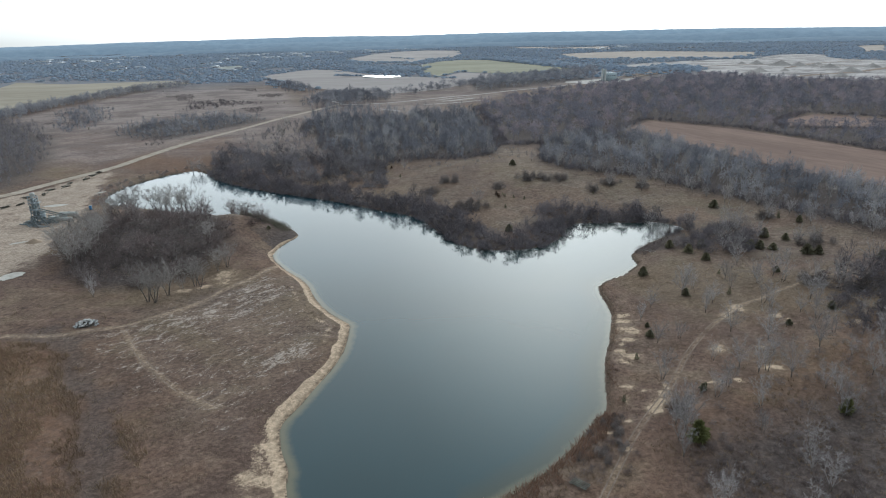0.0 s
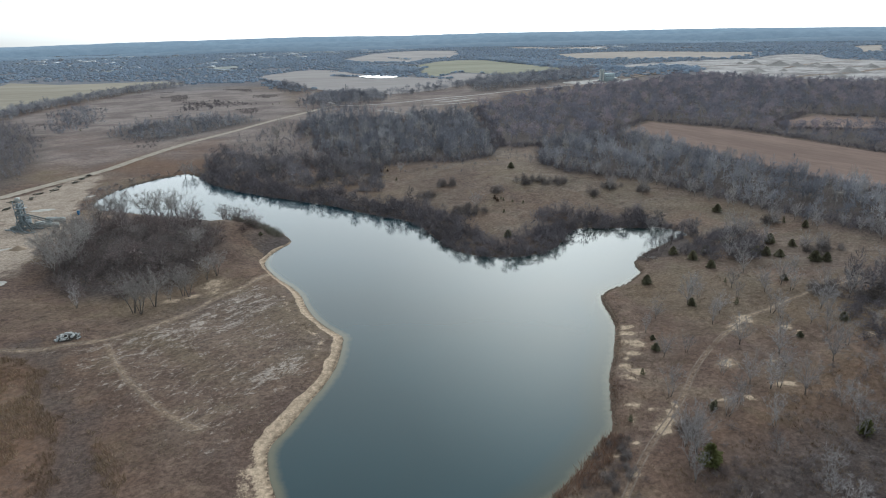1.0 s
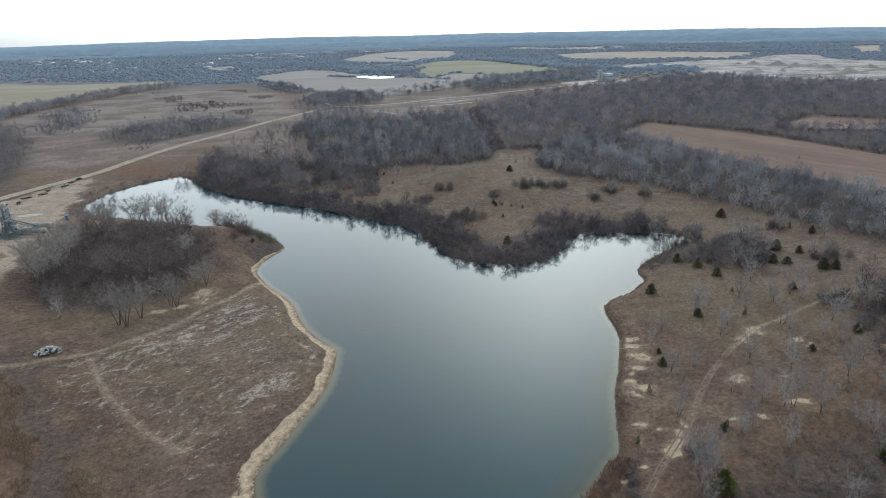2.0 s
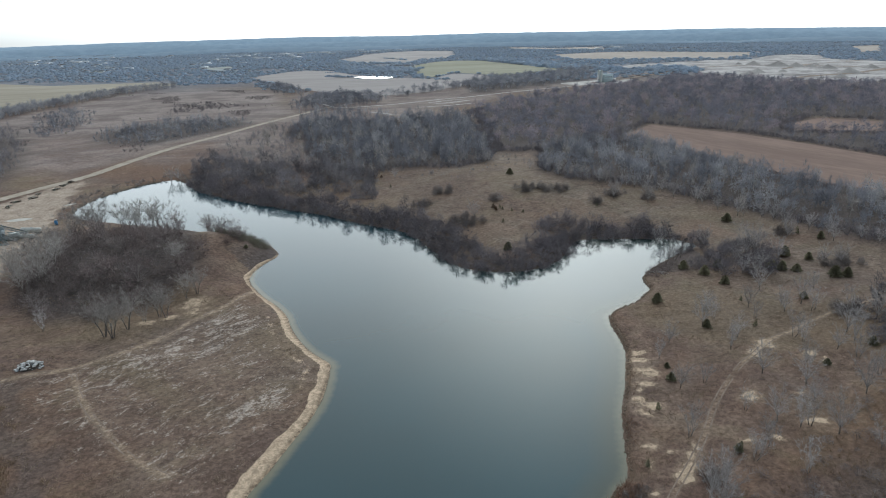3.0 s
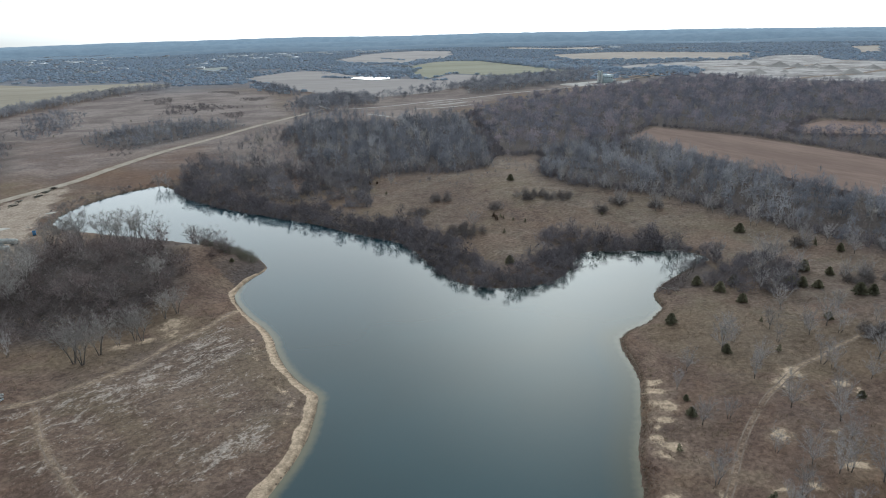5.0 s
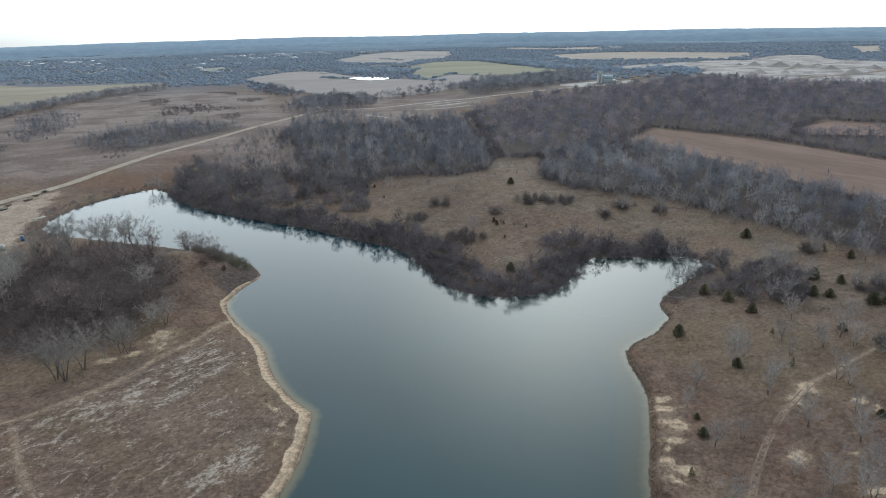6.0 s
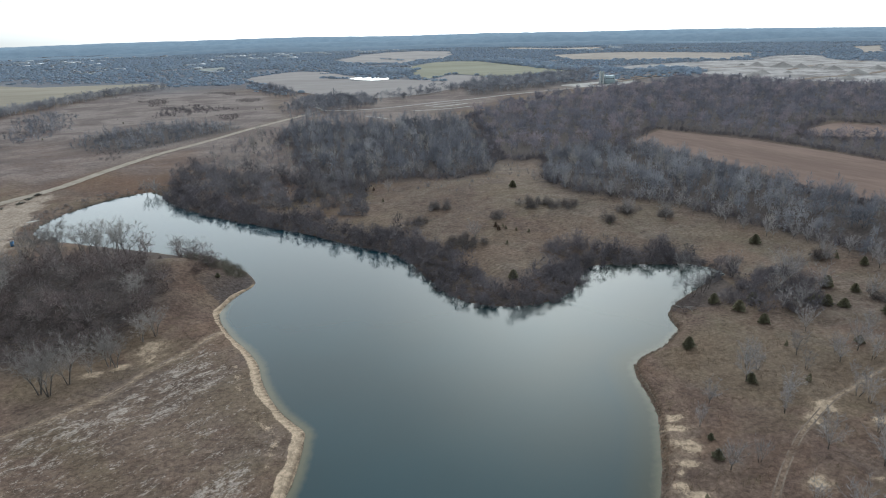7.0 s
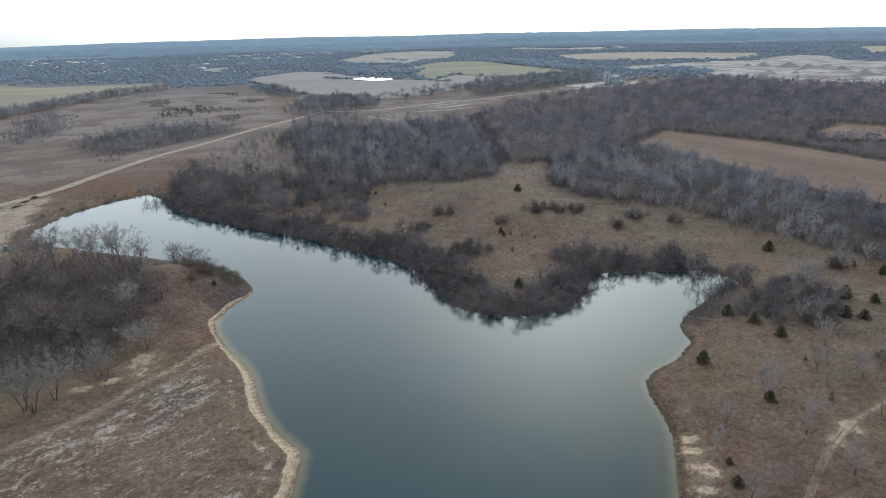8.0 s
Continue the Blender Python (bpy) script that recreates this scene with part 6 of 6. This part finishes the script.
def pallet_stack(x, y, turn, size):
    ob = thing("dock_section", "old grey-green plank dock section lying in weeds", "dock", at=standing(x, y, turn, size))
    for i in range(5):
        solid("plank", lambda s: s.box((0, -1.1 + 0.55 * i, 0.35), (4.6, 0.3, 0.1)), M_PLANK, ob)
    for e in (-1.8, 0, 1.8):
        solid("joist", lambda s: s.box((e, 0, 0.2), (0.15, 2.6, 0.2)), M_PLANK, ob)


def far_plant(x, y):
    ob = thing("concrete_plant", "pale blue concrete plant with silos beyond the woods", "factory", at=standing(x, y, 12))
    solid("hall", lambda s: s.box((4, 0, 6), (16, 12, 12)), M_SHEET, ob)
    solid("tower", lambda s: s.box((-7, 0, 8.5), (5, 6, 17)), M_SHEET, ob)
    for e in (-2.4, 2.4):
        solid("silo", lambda s: s.turned((-9 + e, -5, 0), (-9 + e, -5, 19), [(0, 1.6), (0.95, 1.6), (1, 0.4)], 12), M_TANK, ob)
    solid("annex", lambda s: s.box((15, 3, 2.5), (9, 7, 5)), M_TANK, ob)
    for k in range(4):
        solid("window", lambda s: s.box((-1 + 3.4 * k, -6.03, 8), (1.6, 0.1, 1.4)), M_RUBBER, ob)


def house_kind(seed, w, d, h, wallmat, name, label):
    ob = thing(name, label, "building")
    solid("wall", lambda s: s.box((0, 0, h / 2), (w, d, h)), wallmat, ob)

    def gable(s):
        o, r = 0.4, d * (0.32 if h < 6 else 0.07)
        s.v += [Vector(p) for p in ((-w / 2 - o, -d / 2 - o, h), (w / 2 + o, -d / 2 - o, h), (w / 2 + o, d / 2 + o, h), (-w / 2 - o, d / 2 + o, h), (-w / 2 - o, 0, h + r), (w / 2 + o, 0, h + r))]
        s.f += [(0, 1, 5), (0, 5, 4), (2, 3, 4), (2, 4, 5), (0, 4, 3), (1, 2, 5), (0, 2, 1), (0, 3, 2)]
    solid("roof", gable, M_ROOF if h < 6 else M_WALL, ob)
    for k in range(3):
        solid("window", lambda s: s.box(((k - 1) * w * 0.3, -d / 2 - 0.03, h * 0.55), (w * 0.12, 0.1, h * 0.3)), M_RUBBER, ob)
    return ob


def gravel_heap_kind(seed, r, h):
    rnd = random.Random(seed)
    s = Solid()
    s.turned((0, 0, -0.5), (0, 0, h), [(0, r), (0.25, r * 0.8), (0.6, r * 0.42), (0.9, r * 0.13), (1, r * 0.03)], 16)
    for v in s.v:
        k = 1 + 0.12 * math.sin(3 * math.atan2(v.y, v.x) + seed) + rnd.uniform(-0.05, 0.05)
        v.x *= k * 1.25
        v.y *= k
    me = s.mesh("stockpile", M_GRAVEL)
    ob = tagged(new("stockpile", me), "conical heap of grey gravel on the quarry floor", "stockpile", "quarry heaps")
    return ob


batch_plant(-192, 271)
tank_trailer(-183.5, 281, -4, 0.85)
tank_trailer(-180.5, 272, 4, 0.72)
toilet_cabin(-181, 295)
rubble_pile(-106, 159)
pallet_stack(22, 94, -40, 0.75)
far_plant(240, 1008)
rnd = random.Random(21)
heaps = [gravel_heap_kind(s, 14, 7) for s in (1, 2, 3)]
for n, (x, y, k) in enumerate(((623, 1343, 1.15), (526, 1120, 1.1), (454, 1000, 1.0), (630, 1258, 1.45), (650, 1232, 1.2), (670, 1215, 0.8), (678, 1178, 1.1), (661, 1085, 1.3), (595, 998, 1.0), (745, 1164, 1.1), (770, 1150, 0.8),
                               (500, 1095, 0.9), (600, 1360, 0.7), (575, 1130, 0.6), (720, 1290, 0.6))):
    m = standing(x, y, rnd.uniform(0, 360), k)
    if n < 3:
        heaps[n].matrix_basis = m
    else:
        copy_thing(heaps[n % 3], pose(0, 0, 0)).matrix_basis = m
yard_heap = gravel_heap_kind(9, 3.6, 1.6)
yard_heap.matrix_basis = standing(-171.5, 237)
tagged(yard_heap, "low tan sand heap in the gravel yard", "sand heap")
yard_heap.data.materials[0] = two_tone("tan_heaped_sand", (0.3, 0.23, 0.17), (0.42, 0.335, 0.255), 0.2, 0.95, 0.1, 1.2)



def fallen_branch(name, label, x, y, turn, limbs, z=None):
    """A bleached limb lying on the ground, forked into a few crooked branches."""
    rnd = random.Random(int(x * 10))
    s = Solid()
    for k in range(limbs):
        p = Vector((0.5 * k - 1.0, 0.15 * k, 0.2))
        d = Vector((1.0, rnd.uniform(-0.8, 0.8), rnd.uniform(0.02, 0.35))).normalized()
        for n in range(3):
            q = p + d * rnd.uniform(0.9, 1.5)
            s.limb(p, q, 0.13 - 0.035 * n, 0.095 - 0.035 * n, 5)
            p, d = q, towards(d, rnd, 0.25, 0)
    ob = tagged(new(name, s.mesh(name, M_PALETWIG if z is None else M_DEAD)), label, "fallen branch")
    ob.matrix_basis = standing(x, y, turn) if z is None else pose(x, y, z, 0, 0, turn)


M_FIELDSTONE = plain("weathered_field_stone", (0.36, 0.325, 0.285), 0.95)
px, py = spots(PALE, 1.6, 141, 0.9)
ok = (shore_distance(px, py) > 3) & (waves(px, py, 13, 142) + 0.6 * waves(px, py, 4, 143) > 0.2)
stuff("field_stones", scattered("field_stones", px[ok], py[ok], ST, 0.05, 0.15, M_FIELDSTONE, 144), "small pale stones strewn over the crusted flat", "stones")
fallen_branch("fallen_branch", "bleached forked branch lying on the bank", 71.5, 221.5, -50, 4)
fallen_branch("fallen_branch", "bleached forked branch lying on the bank", 69.5, 223.5, -80, 3)
fallen_branch("drift_log", "dark crooked log half sunk in the lake", -4.5, 241.5, 150, 2, -0.1)

# pale standing puddles in the yard
M_PUDDLE = two_tone("pale_dried_silt", (0.42, 0.4, 0.36), (0.64, 0.62, 0.575), 0.3, 0.9, 0.0)
for x, y, a, b, t in ((-177, 235.5, 3.6, 1.0, 55), (-152.5, 195.5, 4.2, 3.2, 60), (-204, 303.5, 5.5, 2.6, 25), (-196, 332, 3.0, 1.2, 60)):
    n = 18
    ring = [(x + (1 + 0.12 * math.sin(3 * i)) * (a * math.cos(6.283 * i / n) * math.cos(radians(t)) - b * math.sin(6.283 * i / n) * math.sin(radians(t))),
             y + (1 + 0.12 * math.sin(3 * i)) * (a * math.cos(6.283 * i / n) * math.sin(radians(t)) + b * math.sin(6.283 * i / n) * math.cos(radians(t)))) for i in range(n)]
    v, f = laid(ring, 0.12, 5)
    structure("silt_patch", tri_mesh("silt_patch", v, f, M_PUDDLE, True), "pale patch of dried silt in the yard", "silt")

# scrap timber along the road
for n, (x, y) in enumerate(((-226, 298), (-222, 304), (-228, 318), (-224, 326), (-226, 336), (-223, 344), (-225, 352), (-222, 363), (-223, 372), (-224, 380))):
    ob = thing("scrap_pile", "pile of dark scrap timber beside the gravel road", "scrap", "scrap along the road", standing(x, y, 60 + 50 * rnd.random()))
    for k in range(7):
        solid("beam", lambda s: s.box((rnd.uniform(-1.5, 1.5), rnd.uniform(-0.9, 0.9), 0.15 + 0.13 * k), (rnd.uniform(2, 5), 0.3, 0.25), rnd.uniform(-25, 25)), M_DEBRIS if k % 3 else M_PLANK, ob)

# the town and farms
HOUSES = [house_kind(1, 14, 9, 5, M_WALL, "house", "white house with a grey gable roof among trees"), house_kind(2, 20, 11, 5.5, M_WALL, "house", "long white house with a grey roof among trees")]
HALLS = [house_kind(3, 42, 18, 6.5, M_WALL, "warehouse", "long white flat warehouse on the edge of town"), house_kind(4, 26, 14, 6.2, M_WALL, "warehouse", "white metal warehouse on the edge of town")]
rnd = random.Random(31)
for n, (x, y, spread, count, kinds) in enumerate(((-800, 2780, 120, 14, HALLS), (-490, 2950, 130, 14, HALLS), (-1120, 2050, 120, 10, HOUSES), (-640, 2050, 120, 10, HOUSES), (-370, 3300, 80, 4, HALLS), (-920, 1720, 70, 9, HOUSES), (-810, 2250, 60, 8, HOUSES), (-560, 1600, 60, 8, HOUSES),
                                                   (-1300, 2350, 330, 16, HALLS), (-900, 1950, 230, 10, HALLS), (-620, 2500, 160, 8, HALLS), (-1450, 2230, 180, 14, HOUSES), (-1900, 3100, 300, 14, HOUSES), (-1480, 2800, 250, 12, HOUSES), (-155, 1590, 45, 9, HOUSES), (535, 2450, 30, 3, HALLS), (700, 2740, 45, 5, HALLS), (820, 2400, 40, 5, HOUSES), (20, 2060, 40, 3, HOUSES), (108, 1213, 5, 1, HOUSES))):
    for k in range(count):
        ob = kinds[k % 2]
        m = standing(x + rnd.gauss(0, spread), y + rnd.gauss(0, spread * 0.6), rnd.choice((0, 90)) + rnd.uniform(-20, 20), (rnd.uniform(0.5, 0.85) if y < 2300 else rnd.uniform(0.8, 1.1)) if spread > 10 else 0.5)
        if ob.location.length == 0:
            ob.matrix_basis = m
        else:
            copy_thing(ob, pose(0, 0, 0)).matrix_basis = m
